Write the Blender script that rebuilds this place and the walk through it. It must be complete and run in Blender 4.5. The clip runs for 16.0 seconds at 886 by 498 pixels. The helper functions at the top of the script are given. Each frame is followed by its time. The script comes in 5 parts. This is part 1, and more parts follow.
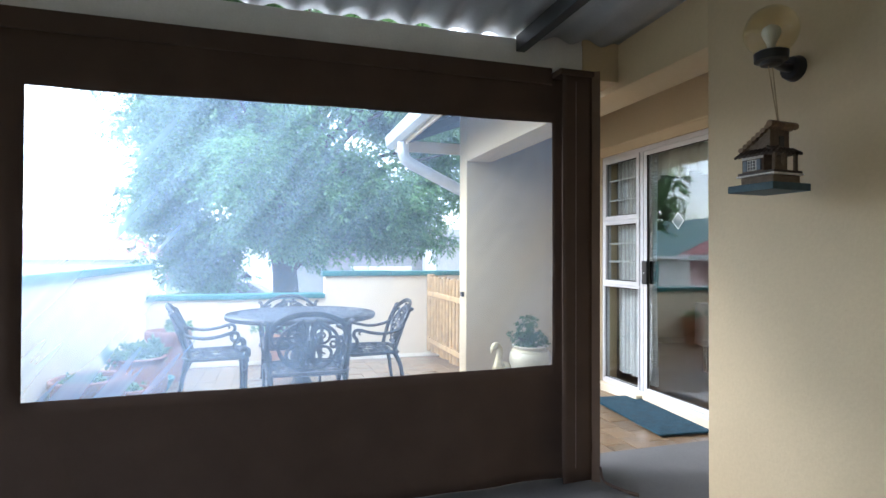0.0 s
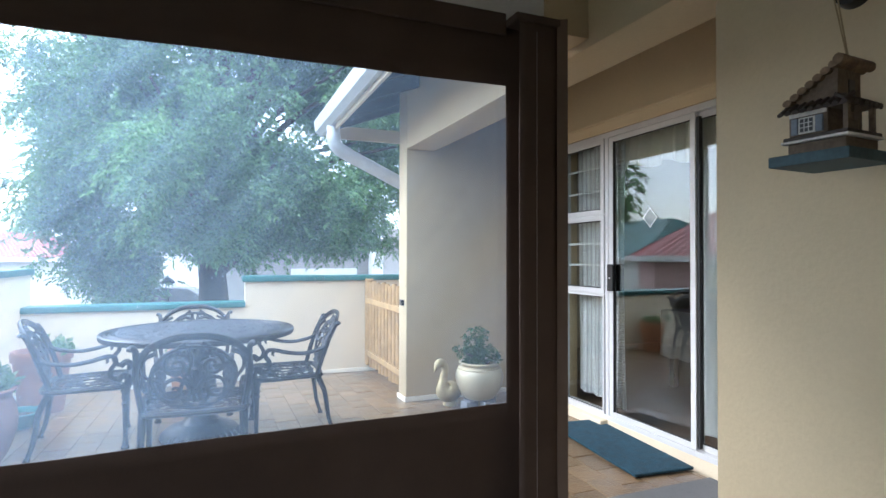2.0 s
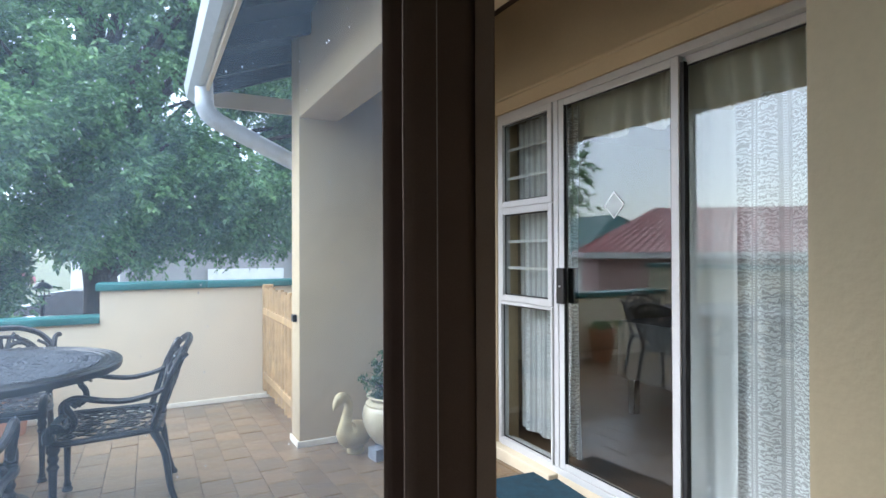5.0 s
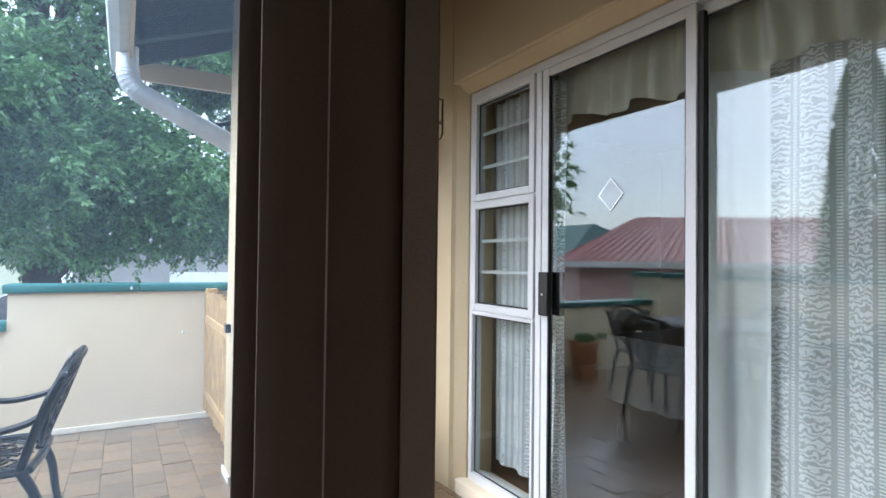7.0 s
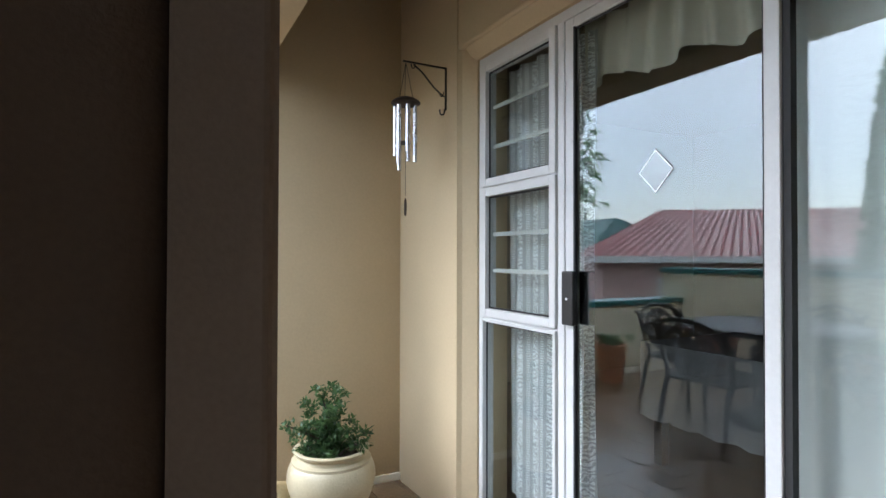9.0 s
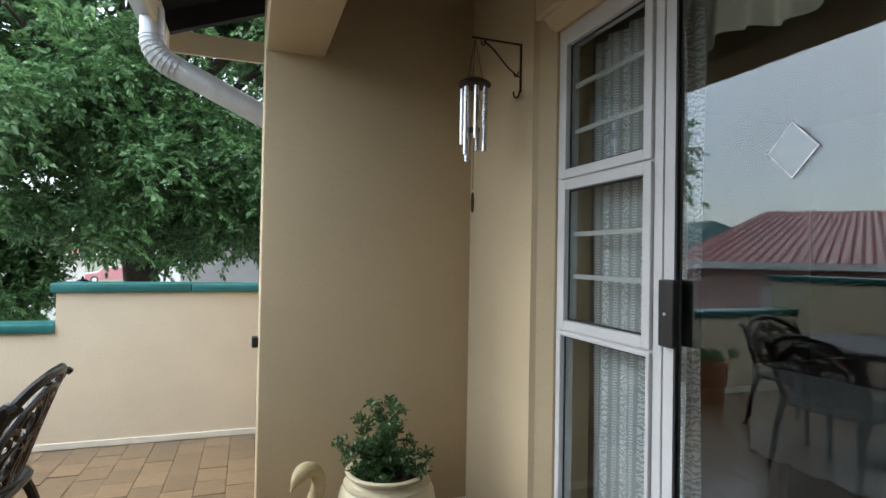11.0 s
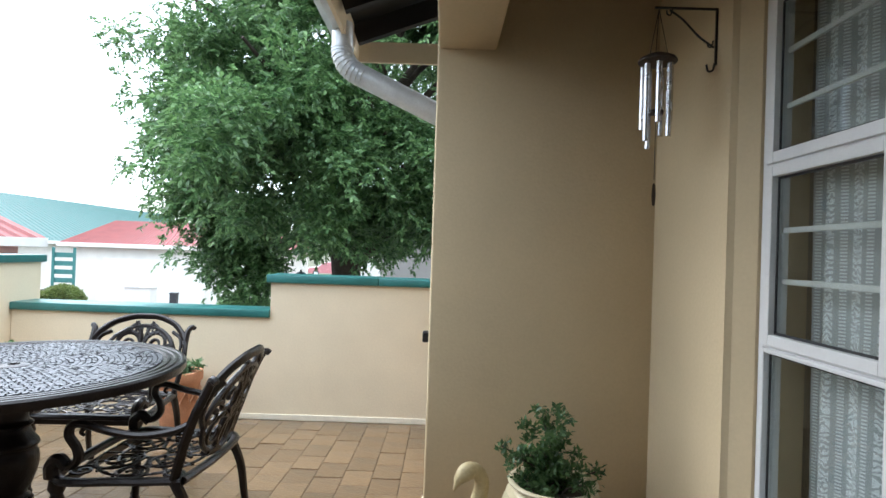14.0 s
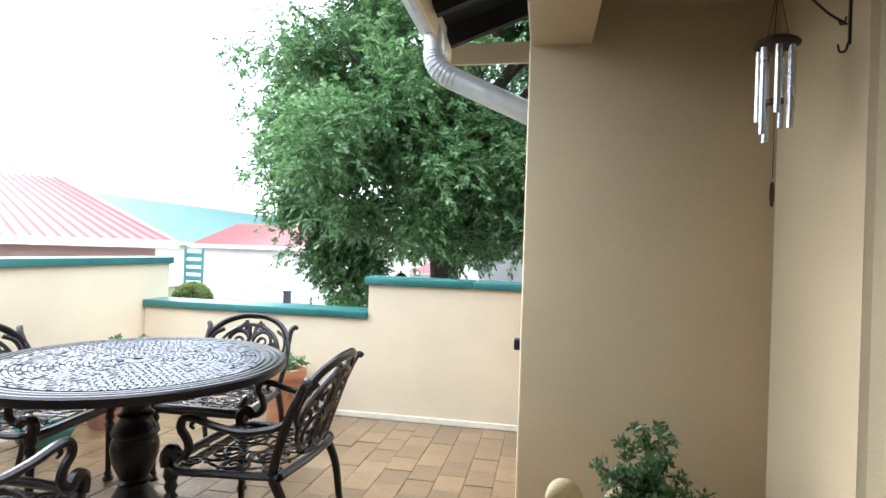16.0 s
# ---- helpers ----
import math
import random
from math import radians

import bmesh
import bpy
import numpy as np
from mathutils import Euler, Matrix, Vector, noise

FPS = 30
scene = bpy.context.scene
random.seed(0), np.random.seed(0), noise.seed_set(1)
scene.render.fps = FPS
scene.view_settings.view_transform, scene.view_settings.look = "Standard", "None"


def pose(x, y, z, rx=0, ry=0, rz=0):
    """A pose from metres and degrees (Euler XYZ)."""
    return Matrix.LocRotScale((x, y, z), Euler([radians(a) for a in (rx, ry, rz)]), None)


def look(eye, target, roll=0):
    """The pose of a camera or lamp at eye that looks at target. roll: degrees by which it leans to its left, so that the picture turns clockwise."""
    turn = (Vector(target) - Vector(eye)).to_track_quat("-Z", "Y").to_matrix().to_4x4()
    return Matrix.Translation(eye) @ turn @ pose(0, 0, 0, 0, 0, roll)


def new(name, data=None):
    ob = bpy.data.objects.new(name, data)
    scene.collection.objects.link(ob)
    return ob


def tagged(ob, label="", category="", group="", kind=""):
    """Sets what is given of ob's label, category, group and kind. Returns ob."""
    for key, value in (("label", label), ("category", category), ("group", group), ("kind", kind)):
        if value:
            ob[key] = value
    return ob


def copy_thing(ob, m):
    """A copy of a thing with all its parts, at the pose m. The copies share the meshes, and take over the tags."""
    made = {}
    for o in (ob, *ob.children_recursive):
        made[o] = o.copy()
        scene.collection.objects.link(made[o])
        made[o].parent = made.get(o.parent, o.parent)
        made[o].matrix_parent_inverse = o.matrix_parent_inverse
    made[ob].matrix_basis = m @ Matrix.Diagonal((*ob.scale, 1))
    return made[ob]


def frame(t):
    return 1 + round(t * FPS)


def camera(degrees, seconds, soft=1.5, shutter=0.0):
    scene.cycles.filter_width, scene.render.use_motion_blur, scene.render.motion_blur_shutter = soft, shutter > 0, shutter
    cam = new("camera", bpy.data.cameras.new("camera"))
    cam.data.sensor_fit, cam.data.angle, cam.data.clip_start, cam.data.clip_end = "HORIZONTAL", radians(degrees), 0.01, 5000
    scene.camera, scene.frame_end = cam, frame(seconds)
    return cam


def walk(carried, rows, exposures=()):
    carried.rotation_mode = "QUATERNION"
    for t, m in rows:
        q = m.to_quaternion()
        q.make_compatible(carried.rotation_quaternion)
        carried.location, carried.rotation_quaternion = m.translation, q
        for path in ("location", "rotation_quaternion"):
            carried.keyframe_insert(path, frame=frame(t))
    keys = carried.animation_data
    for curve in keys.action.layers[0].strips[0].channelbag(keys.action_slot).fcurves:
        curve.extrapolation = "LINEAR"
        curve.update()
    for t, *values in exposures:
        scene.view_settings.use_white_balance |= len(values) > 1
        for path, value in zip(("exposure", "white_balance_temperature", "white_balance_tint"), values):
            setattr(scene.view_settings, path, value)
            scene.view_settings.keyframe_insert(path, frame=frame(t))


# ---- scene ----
cam = camera(77.3, 16.0)
PATH = [
    (0, (0.349, 0.025, 1.251), (0.945, 1.934, 1.273), 0.2),
    (0.5, (0.444, 0.19, 1.256), (1.078, 2.087, 1.277), 0.3),
    (1, (0.517, 0.359, 1.26), (1.197, 2.24, 1.287), 0.2),
    (1.5, (0.611, 0.537, 1.253), (1.331, 2.403, 1.279), 0.2),
    (2, (0.709, 0.716, 1.264), (1.468, 2.566, 1.29), 0.1),
    (2.5, (0.798, 0.879, 1.261), (1.6, 2.711, 1.286), 0.1),
    (3, (0.935, 1.045, 1.272), (1.767, 2.863, 1.293), 0.0),
    (3.5, (1.039, 1.168, 1.279), (1.895, 2.975, 1.297), -0.1),
    (4, (1.149, 1.319, 1.291), (2.034, 3.113, 1.306), -0.1),
    (4.5, (1.283, 1.47, 1.301), (2.188, 3.254, 1.312), -0.2),
    (5, (1.382, 1.61, 1.293), (2.318, 3.378, 1.307), -0.2),
    (7.5, (1.822, 2.164, 1.247), (2.822, 3.895, 1.295), 0.7),
    (8, (1.908, 2.274, 1.244), (2.9, 4.009, 1.298), 0.6),
    (8.5, (1.975, 2.356, 1.258), (2.945, 4.104, 1.297), 0.3),
    (11, (2.223, 2.695, 1.26), (2.888, 4.581, 1.292), 1.0),
    (11.5, (2.254, 2.71, 1.252), (2.803, 4.633, 1.282), 1.2),
    (12, (2.276, 2.724, 1.249), (2.706, 4.677, 1.275), 1.4),
    (12.5, (2.288, 2.755, 1.243), (2.615, 4.728, 1.268), 1.6),
    (13, (2.314, 2.781, 1.237), (2.522, 4.77, 1.258), 1.7),
    (13.5, (2.323, 2.791, 1.242), (2.423, 4.788, 1.258), 1.8),
    (14, (2.335, 2.792, 1.252), (2.335, 4.792, 1.267), 1.9),
    (14.5, (2.334, 2.81, 1.264), (2.242, 4.808, 1.272), 1.9),
    (15, (2.345, 2.831, 1.272), (2.163, 4.822, 1.279), 2.0),
    (15.5, (2.359, 2.847, 1.279), (2.093, 4.829, 1.283), 1.9),
    (16, (2.375, 2.852, 1.275), (2.016, 4.82, 1.279), 1.9),
]
walk(cam, [(t, look(eye, target, roll)) for t, eye, target, roll in PATH],
     exposures=[(0, 2.4, 5900, 14), (3.5, 1.95, 5850, 12), (5, 1.95, 5900, 12), (8.5, 2.18, 5750, 11), (11, 1.4, 6000, 9), (12, 1.3, 6000, 9), (14, 1.52, 6000, 9), (16, 2.03, 5950, 10)])

# ---- light: an overcast, wet day ----
world = bpy.data.worlds.new("overcast")
scene.world = world
world.use_nodes = True
wn, wl = world.node_tree.nodes, world.node_tree.links
wn.clear()
sky = wn.new("ShaderNodeTexSky")
sky.sky_type, sky.sun_disc = "NISHITA", False
sky.sun_elevation, sky.sun_rotation = radians(36), radians(-61)
sky_strength = wn.new("ShaderNodeBackground")
sky_strength.inputs["Strength"].default_value = 0.05
wl.new(sky.outputs[0], sky_strength.inputs["Color"])
cloud = wn.new("ShaderNodeBackground")
cloud.inputs["Color"].default_value, cloud.inputs["Strength"].default_value = (0.93, 0.97, 1.0, 1), 1.25
# an overcast sky is brighter overhead than near the horizon
way, height, rise = wn.new("ShaderNodeTexCoord"), wn.new("ShaderNodeSeparateXYZ"), wn.new("ShaderNodeMapRange")
rise.inputs["To Min"].default_value, rise.inputs["To Max"].default_value = 0.55, 1.75
wl.new(way.outputs["Generated"], height.inputs[0]), wl.new(height.outputs["Z"], rise.inputs["Value"])
billow, soft_cloud, cover = wn.new("ShaderNodeTexNoise"), wn.new("ShaderNodeMapRange"), wn.new("ShaderNodeMath")
billow.inputs["Scale"].default_value, billow.inputs["Detail"].default_value = 3.0, 4
soft_cloud.inputs["From Min"].default_value, soft_cloud.inputs["From Max"].default_value = 0.3, 0.7
soft_cloud.inputs["To Min"].default_value, soft_cloud.inputs["To Max"].default_value = 0.84, 1.16
cover.operation = "MULTIPLY"
wl.new(way.outputs["Generated"], billow.inputs["Vector"]), wl.new(billow.outputs["Fac"], soft_cloud.inputs["Value"])
wl.new(rise.outputs[0], cover.inputs[0]), wl.new(soft_cloud.outputs[0], cover.inputs[1])
wl.new(cover.outputs[0], cloud.inputs["Strength"])
both = wn.new("ShaderNodeAddShader")
wl.new(sky_strength.outputs[0], both.inputs[0]), wl.new(cloud.outputs[0], both.inputs[1])
wl.new(both.outputs[0], wn.new("ShaderNodeOutputWorld").inputs["Surface"])
sun = new("sun", bpy.data.lights.new("sun", "SUN"))
sun.data.energy, sun.data.angle, sun.data.color = 0.5, radians(22), (1, 0.97, 0.93)
sun.matrix_world = look((-10, 5.5, 8.3), (0, 0, 0))


# ---- materials ----
def mat(name, color, rough=0.6, scale=8.0, vary=0.12, bump=0.1, metal=0.0, stain=0.0, spec=0.5, rand=0.0, fine=90.0, distance=0.01, coat=0.0):
    """A surface with grain at two scales: patches of size 1/scale and fine grain, both in colour and relief."""
    m = bpy.data.materials.new(name)
    m.use_nodes = True
    n, l = m.node_tree.nodes, m.node_tree.links
    b = n["Principled BSDF"]
    tc = n.new("ShaderNodeTexCoord")
    big, small = n.new("ShaderNodeTexNoise"), n.new("ShaderNodeTexNoise")
    big.inputs["Scale"].default_value, big.inputs["Detail"].default_value = scale, 5
    small.inputs["Scale"].default_value, small.inputs["Detail"].default_value = fine, 4
    for x in (big, small):
        l.new(tc.outputs["Object"], x.inputs["Vector"])
    ramp = n.new("ShaderNodeMapRange")
    ramp.inputs["From Min"].default_value, ramp.inputs["From Max"].default_value = 0.3, 0.7
    ramp.inputs["To Min"].default_value, ramp.inputs["To Max"].default_value = 1 - vary, 1 + vary
    l.new(big.outputs["Fac"], ramp.inputs["Value"])
    grain = n.new("ShaderNodeMapRange")
    grain.inputs["From Min"].default_value, grain.inputs["From Max"].default_value = 0.3, 0.7
    grain.inputs["To Min"].default_value, grain.inputs["To Max"].default_value = 1 - vary * 0.5, 1 + vary * 0.5
    l.new(small.outputs["Fac"], grain.inputs["Value"])
    mul = n.new("ShaderNodeMath")
    mul.operation = "MULTIPLY"
    l.new(ramp.outputs[0], mul.inputs[0]), l.new(grain.outputs[0], mul.inputs[1])
    value = mul.outputs[0]
    if rand:
        info = n.new("ShaderNodeObjectInfo")
        rr = n.new("ShaderNodeMapRange")
        rr.inputs["To Min"].default_value, rr.inputs["To Max"].default_value = 1 - rand, 1 + rand
        l.new(info.outputs["Random"], rr.inputs["Value"])
        m2 = n.new("ShaderNodeMath")
        m2.operation = "MULTIPLY"
        l.new(value, m2.inputs[0]), l.new(rr.outputs[0], m2.inputs[1])
        value = m2.outputs[0]
    tint = n.new("ShaderNodeVectorMath")
    tint.operation = "SCALE"
    tint.inputs[0].default_value = color
    l.new(value, tint.inputs["Scale"])
    out = tint.outputs[0]
    if stain:
        st = n.new("ShaderNodeTexNoise")
        st.inputs["Scale"].default_value, st.inputs["Detail"].default_value, st.inputs["Roughness"].default_value = scale * 0.35, 8, 0.7
        l.new(tc.outputs["Object"], st.inputs["Vector"])
        sr = n.new("ShaderNodeMapRange")
        sr.inputs["From Min"].default_value, sr.inputs["From Max"].default_value, sr.inputs["To Max"].default_value = 0.5, 0.75, stain
        l.new(st.outputs["Fac"], sr.inputs["Value"])
        mix = n.new("ShaderNodeMix")
        mix.data_type = "RGBA"
        l.new(sr.outputs[0], mix.inputs[0])
        l.new(out, mix.inputs[6])
        mix.inputs[7].default_value = (color[0] * 0.55, color[1] * 0.5, color[2] * 0.45, 1)
        out = mix.outputs[2]
    l.new(out, b.inputs["Base Color"])
    rmap = n.new("ShaderNodeMapRange")
    rmap.inputs["To Min"].default_value, rmap.inputs["To Max"].default_value = max(rough - 0.12, 0.02), min(rough + 0.12, 1)
    l.new(big.outputs["Fac"], rmap.inputs["Value"])
    l.new(rmap.outputs[0], b.inputs["Roughness"])
    b.inputs["Metallic"].default_value, b.inputs["Specular IOR Level"].default_value = metal, spec
    b.inputs["Coat Weight"].default_value = coat
    b.inputs["Coat Roughness"].default_value = 0.12
    if bump:
        bu = n.new("ShaderNodeBump")
        bu.inputs["Strength"].default_value, bu.inputs["Distance"].default_value = bump, distance
        l.new(small.outputs["Fac"], bu.inputs["Height"])
        l.new(bu.outputs[0], b.inputs["Normal"])
    return m


def clear(name, color=(1, 1, 1), rough=0.0, haze=0.0, hazecolor=(0.66, 0.82, 1.0), gloss=0.045, glare=1.0):
    """Clear sheet; haze: the share of light that a milky sheet scatters; last argument: extra haze towards the west,
    sky glare painted into the sheet.
    """
    m = bpy.data.materials.new(name)
    m.use_nodes = True
    n, l = m.node_tree.nodes, m.node_tree.links
    out = n["Material Output"]
    n.remove(n["Principled BSDF"])
    see, shine, lw, fr = n.new("ShaderNodeBsdfTransparent"), n.new("ShaderNodeBsdfGlossy"), n.new("ShaderNodeLayerWeight"), n.new("ShaderNodeMapRange")
    see.inputs[0].default_value = (*color, 1)
    shine.inputs["Roughness"].default_value = rough
    shine.inputs["Color"].default_value = (0.92, 0.97, 1.0, 1)
    # gloss of a thin sheet, the same from both of its sides
    lw.inputs["Blend"].default_value = 0.5
    power = n.new("ShaderNodeMath")
    power.operation = "POWER"
    power.inputs[1].default_value = 4.0
    l.new(lw.outputs["Facing"], power.inputs[0]), l.new(power.outputs[0], fr.inputs["Value"])
    fr.inputs["To Min"].default_value, fr.inputs["To Max"].default_value = gloss, 0.85
    mix = n.new("ShaderNodeMixShader")
    l.new(fr.outputs[0], mix.inputs[0]), l.new(see.outputs[0], mix.inputs[1]), l.new(shine.outputs[0], mix.inputs[2])
    last = mix.outputs[0]
    if haze:
        milk, no, tc, mr = n.new("ShaderNodeBsdfTranslucent"), n.new("ShaderNodeTexNoise"), n.new("ShaderNodeTexCoord"), n.new("ShaderNodeMapRange")
        milk.inputs[0].default_value = (*hazecolor, 1)
        no.inputs["Scale"].default_value, no.inputs["Detail"].default_value = 1.0, 2
        # slanting haze streaks paint the sheen that creases of the hung sheet catch
        across, along, xyz = n.new("ShaderNodeVectorMath"), n.new("ShaderNodeVectorMath"), n.new("ShaderNodeCombineXYZ")
        for q, v in ((across, (9.4, 0, -7.4)), (along, (0.5, 0, 0.62))):
            q.operation = "DOT_PRODUCT"
            q.inputs[1].default_value = v
            l.new(tc.outputs["Object"], q.inputs[0])
        l.new(across.outputs["Value"], xyz.inputs[0]), l.new(along.outputs["Value"], xyz.inputs[1])
        l.new(xyz.outputs[0], no.inputs["Vector"]), l.new(no.outputs["Fac"], mr.inputs["Value"])
        mr.inputs["From Min"].default_value, mr.inputs["From Max"].default_value = 0.3, 0.7
        mr.inputs["To Min"].default_value, mr.inputs["To Max"].default_value = haze * 0.72, haze * 1.28
        m2 = n.new("ShaderNodeMixShader")
        sep, cl, ml = n.new("ShaderNodeSeparateXYZ"), n.new("ShaderNodeMapRange"), n.new("ShaderNodeMath")
        l.new(tc.outputs["Object"], sep.inputs[0]), l.new(sep.outputs["X"], cl.inputs["Value"])
        # haze rises towards the west: the sky's glare, put into the sheet
        cl.inputs["From Min"].default_value, cl.inputs["From Max"].default_value = -0.8, 1.2
        cl.inputs["To Min"].default_value, cl.inputs["To Max"].default_value = glare, 1.0
        ml.operation = "MULTIPLY"
        l.new(mr.outputs[0], ml.inputs[0]), l.new(cl.outputs[0], ml.inputs[1])
        l.new(ml.outputs[0], m2.inputs[0]), l.new(last, m2.inputs[1]), l.new(milk.outputs[0], m2.inputs[2])
        last = m2.outputs[0]
    l.new(last, out.inputs["Surface"])
    return m


WALL = mat("plaster_tan", (0.55, 0.435, 0.270), 0.75, 2.2, 0.05, 0.12, stain=0.06, fine=70)
PATIO_WALL = mat("plaster_cream", (0.74, 0.635, 0.46), 0.75, 2.2, 0.05, 0.15, stain=0.1, fine=70)
TRIM = mat("cream_line", (0.84, 0.78, 0.64), 0.6, 8, 0.1, 0.2, stain=0.2)
WHITE = mat("white_paint", (0.78, 0.77, 0.74), 0.5, 5, 0.06, 0.1, stain=0.1)
TEAL = mat("teal_paint", (0.035, 0.16, 0.15), 0.35, 6, 0.14, 0.15, stain=0.3)
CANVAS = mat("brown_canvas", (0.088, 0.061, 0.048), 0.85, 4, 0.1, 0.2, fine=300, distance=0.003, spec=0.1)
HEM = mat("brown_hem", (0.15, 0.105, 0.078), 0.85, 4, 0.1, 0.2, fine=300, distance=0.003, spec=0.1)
THREAD = mat("thread", (0.24, 0.20, 0.18), 0.8)
VINYL = clear("clear_vinyl", (0.85, 0.93, 1.0), 0.02, haze=0.080, hazecolor=(0.50, 0.72, 1.0), glare=4.2)
GLASS = clear("window_glass", (0.90, 0.93, 0.92), gloss=0.06)
ALU = mat("white_aluminium", (0.60, 0.60, 0.59), 0.35, 6, 0.04, 0.04, stain=0.05)
BLACK = mat("black_plastic", (0.015, 0.015, 0.016), 0.35, 10, 0.1, 0.05)
GASKET = mat("rubber_gasket", (0.02, 0.02, 0.02), 0.7)
# wet table weave: paler, bluer base than IRON, sky sheen put into the colour
WET_SHEEN_IRON = mat("wet_sheen_aluminium", (0.085, 0.088, 0.10), 0.55, 20, 0.25, 0.15, metal=0.35, fine=120, coat=0.3)
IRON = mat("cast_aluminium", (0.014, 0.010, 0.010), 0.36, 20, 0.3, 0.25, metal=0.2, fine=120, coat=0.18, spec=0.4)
CONCRETE = mat("grey_concrete", (0.13, 0.13, 0.13), 0.7, 3, 0.15, 0.2, stain=0.3)
PAVER = mat("tan_paver", (0.195, 0.125, 0.064), 0.33, 5, 0.32, 0.4, stain=0.85, rand=0.24, fine=60, coat=0.5)
JOINT = mat("joint_sand", (0.085, 0.058, 0.036), 0.8, 30, 0.2, 0.3)
MAT = mat("teal_mat", (0.014, 0.062, 0.095), 0.95, 20, 0.25, 0.8, fine=220, distance=0.02)
TERRA = mat("terracotta", (0.29, 0.135, 0.085), 0.6, 8, 0.18, 0.25, stain=0.35)
PALETERRA = mat("pale_terracotta", (0.50, 0.235, 0.125), 0.65, 8, 0.18, 0.25, stain=0.25)
CREAMPOT = mat("cream_glaze", (0.54, 0.47, 0.31), 0.35, 6, 0.08, 0.1, stain=0.25)
GOOSE = mat("goose_stone", (0.50, 0.40, 0.21), 0.6, 12, 0.15, 0.3, stain=0.3)
SOIL = mat("soil", (0.035, 0.025, 0.018), 0.9, 30, 0.3, 0.8)
STEEL = mat("galvanised", (0.62, 0.64, 0.65), 0.35, 12, 0.1, 0.05, metal=0.2)
TUBE = mat("chime_tube", (0.70, 0.70, 0.72), 0.25, 12, 0.06, 0.03, metal=0.9)
WOOD = mat("pale_wood", (0.48, 0.31, 0.14), 0.65, 10, 0.2, 0.3, stain=0.3)
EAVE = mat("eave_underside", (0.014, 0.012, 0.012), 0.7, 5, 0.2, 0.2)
DARKWOOD = mat("dark_wood", (0.045, 0.03, 0.022), 0.6, 10, 0.25, 0.3)
SHEET = mat("roof_sheet", (0.42, 0.44, 0.45), 0.5, 5, 0.1, 0.05, metal=0.1)
DARKSTEEL = mat("dark_steel", (0.03, 0.032, 0.035), 0.5, 8, 0.1, 0.1)
REDROOF = mat("red_sheet", (0.28, 0.078, 0.072), 0.50, 3, 0.12, 0.05, stain=0.2, coat=0.1)
PINK = mat("pink_plaster", (0.66, 0.43, 0.38), 0.8, 2, 0.06, 0.1, stain=0.1)
OFFWHITE = mat("offwhite_plaster", (0.72, 0.70, 0.66), 0.8, 2, 0.06, 0.1, stain=0.15)
BARK = mat("bark", (0.06, 0.045, 0.035), 0.9, 10, 0.3, 0.9, fine=40, distance=0.03)
ASPHALT = mat("asphalt", (0.16, 0.16, 0.16), 0.6, 2, 0.15, 0.3)
GRASS = mat("grass", (0.085, 0.09, 0.045), 0.9, 1, 0.3, 0.8)
SOFFIT = mat("brown_ceiling", (0.05, 0.035, 0.024), 0.6, 6, 0.15, 0.2)
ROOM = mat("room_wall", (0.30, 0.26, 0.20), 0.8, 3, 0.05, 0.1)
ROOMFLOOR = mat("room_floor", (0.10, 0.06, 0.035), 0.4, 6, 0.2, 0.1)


# ---- building helpers ----
def box(bm, x0, x1, y0, y1, z0, z1, bevel=0.0):
    r = bmesh.ops.create_cube(bm, size=1)
    bmesh.ops.scale(bm, vec=(x1 - x0, y1 - y0, z1 - z0), verts=r["verts"])
    bmesh.ops.translate(bm, vec=((x0 + x1) / 2, (y0 + y1) / 2, (z0 + z1) / 2), verts=r["verts"])
    if bevel:
        edges = list({e for v in r["verts"] for e in v.link_edges})
        bmesh.ops.bevel(bm, geom=edges, offset=bevel, segments=2, affect="EDGES", profile=0.5)
    return bm


def boxed(*size, bevel=0.0):
    return box(bmesh.new(), *size, bevel=bevel)


def smooth_line(points, steps=6):
    """Catmull-Rom through the points."""
    p = [Vector(q) for q in points]
    p = [2 * p[0] - p[1], *p, 2 * p[-1] - p[-2]]
    out = []
    for i in range(1, len(p) - 2):
        a, b, c, d = p[i - 1:i + 3]
        for k in range(steps):
            t = k / steps
            out.append(0.5 * (2 * b + (c - a) * t + (2 * a - 5 * b + 4 * c - d) * t * t + (3 * b - a - 3 * c + d) * t ** 3))
    return out + [p[-2]]


def tube(bm, line, radius, sides=8, flat=1.0):
    """A round bar along a line; radius: one number or one at each end; flat: thickness against width."""
    line = [Vector(q) for q in line]
    r0, r1 = radius if isinstance(radius, (tuple, list)) else (radius, radius)
    rings, up = [], Vector((0.31, 0.17, 0.94)).normalized()
    for i, p in enumerate(line):
        d = (line[min(i + 1, len(line) - 1)] - line[max(i - 1, 0)]).normalized()
        if abs(d.dot(up)) > 0.95:
            up = Vector((0.9, 0.4, 0.1)).normalized()
        u = d.cross(up).normalized()
        v = d.cross(u).normalized()
        up = v if v.dot(up) > 0 else -v
        r = r0 + (r1 - r0) * i / max(len(line) - 1, 1)
        rings.append([bm.verts.new(p + r * (math.cos(a) * u + flat * math.sin(a) * v)) for a in (2 * math.pi * k / sides for k in range(sides))])
    for a, b in zip(rings, rings[1:]):
        best = min(range(sides), key=lambda s: (a[0].co - b[s].co).length)
        for k in range(sides):
            bm.faces.new((a[k], a[(k + 1) % sides], b[(k + 1 + best) % sides], b[(k + best) % sides]))
    bm.faces.new(rings[0]), bm.faces.new(rings[-1])
    bmesh.ops.recalc_face_normals(bm, faces=bm.faces)
    return bm


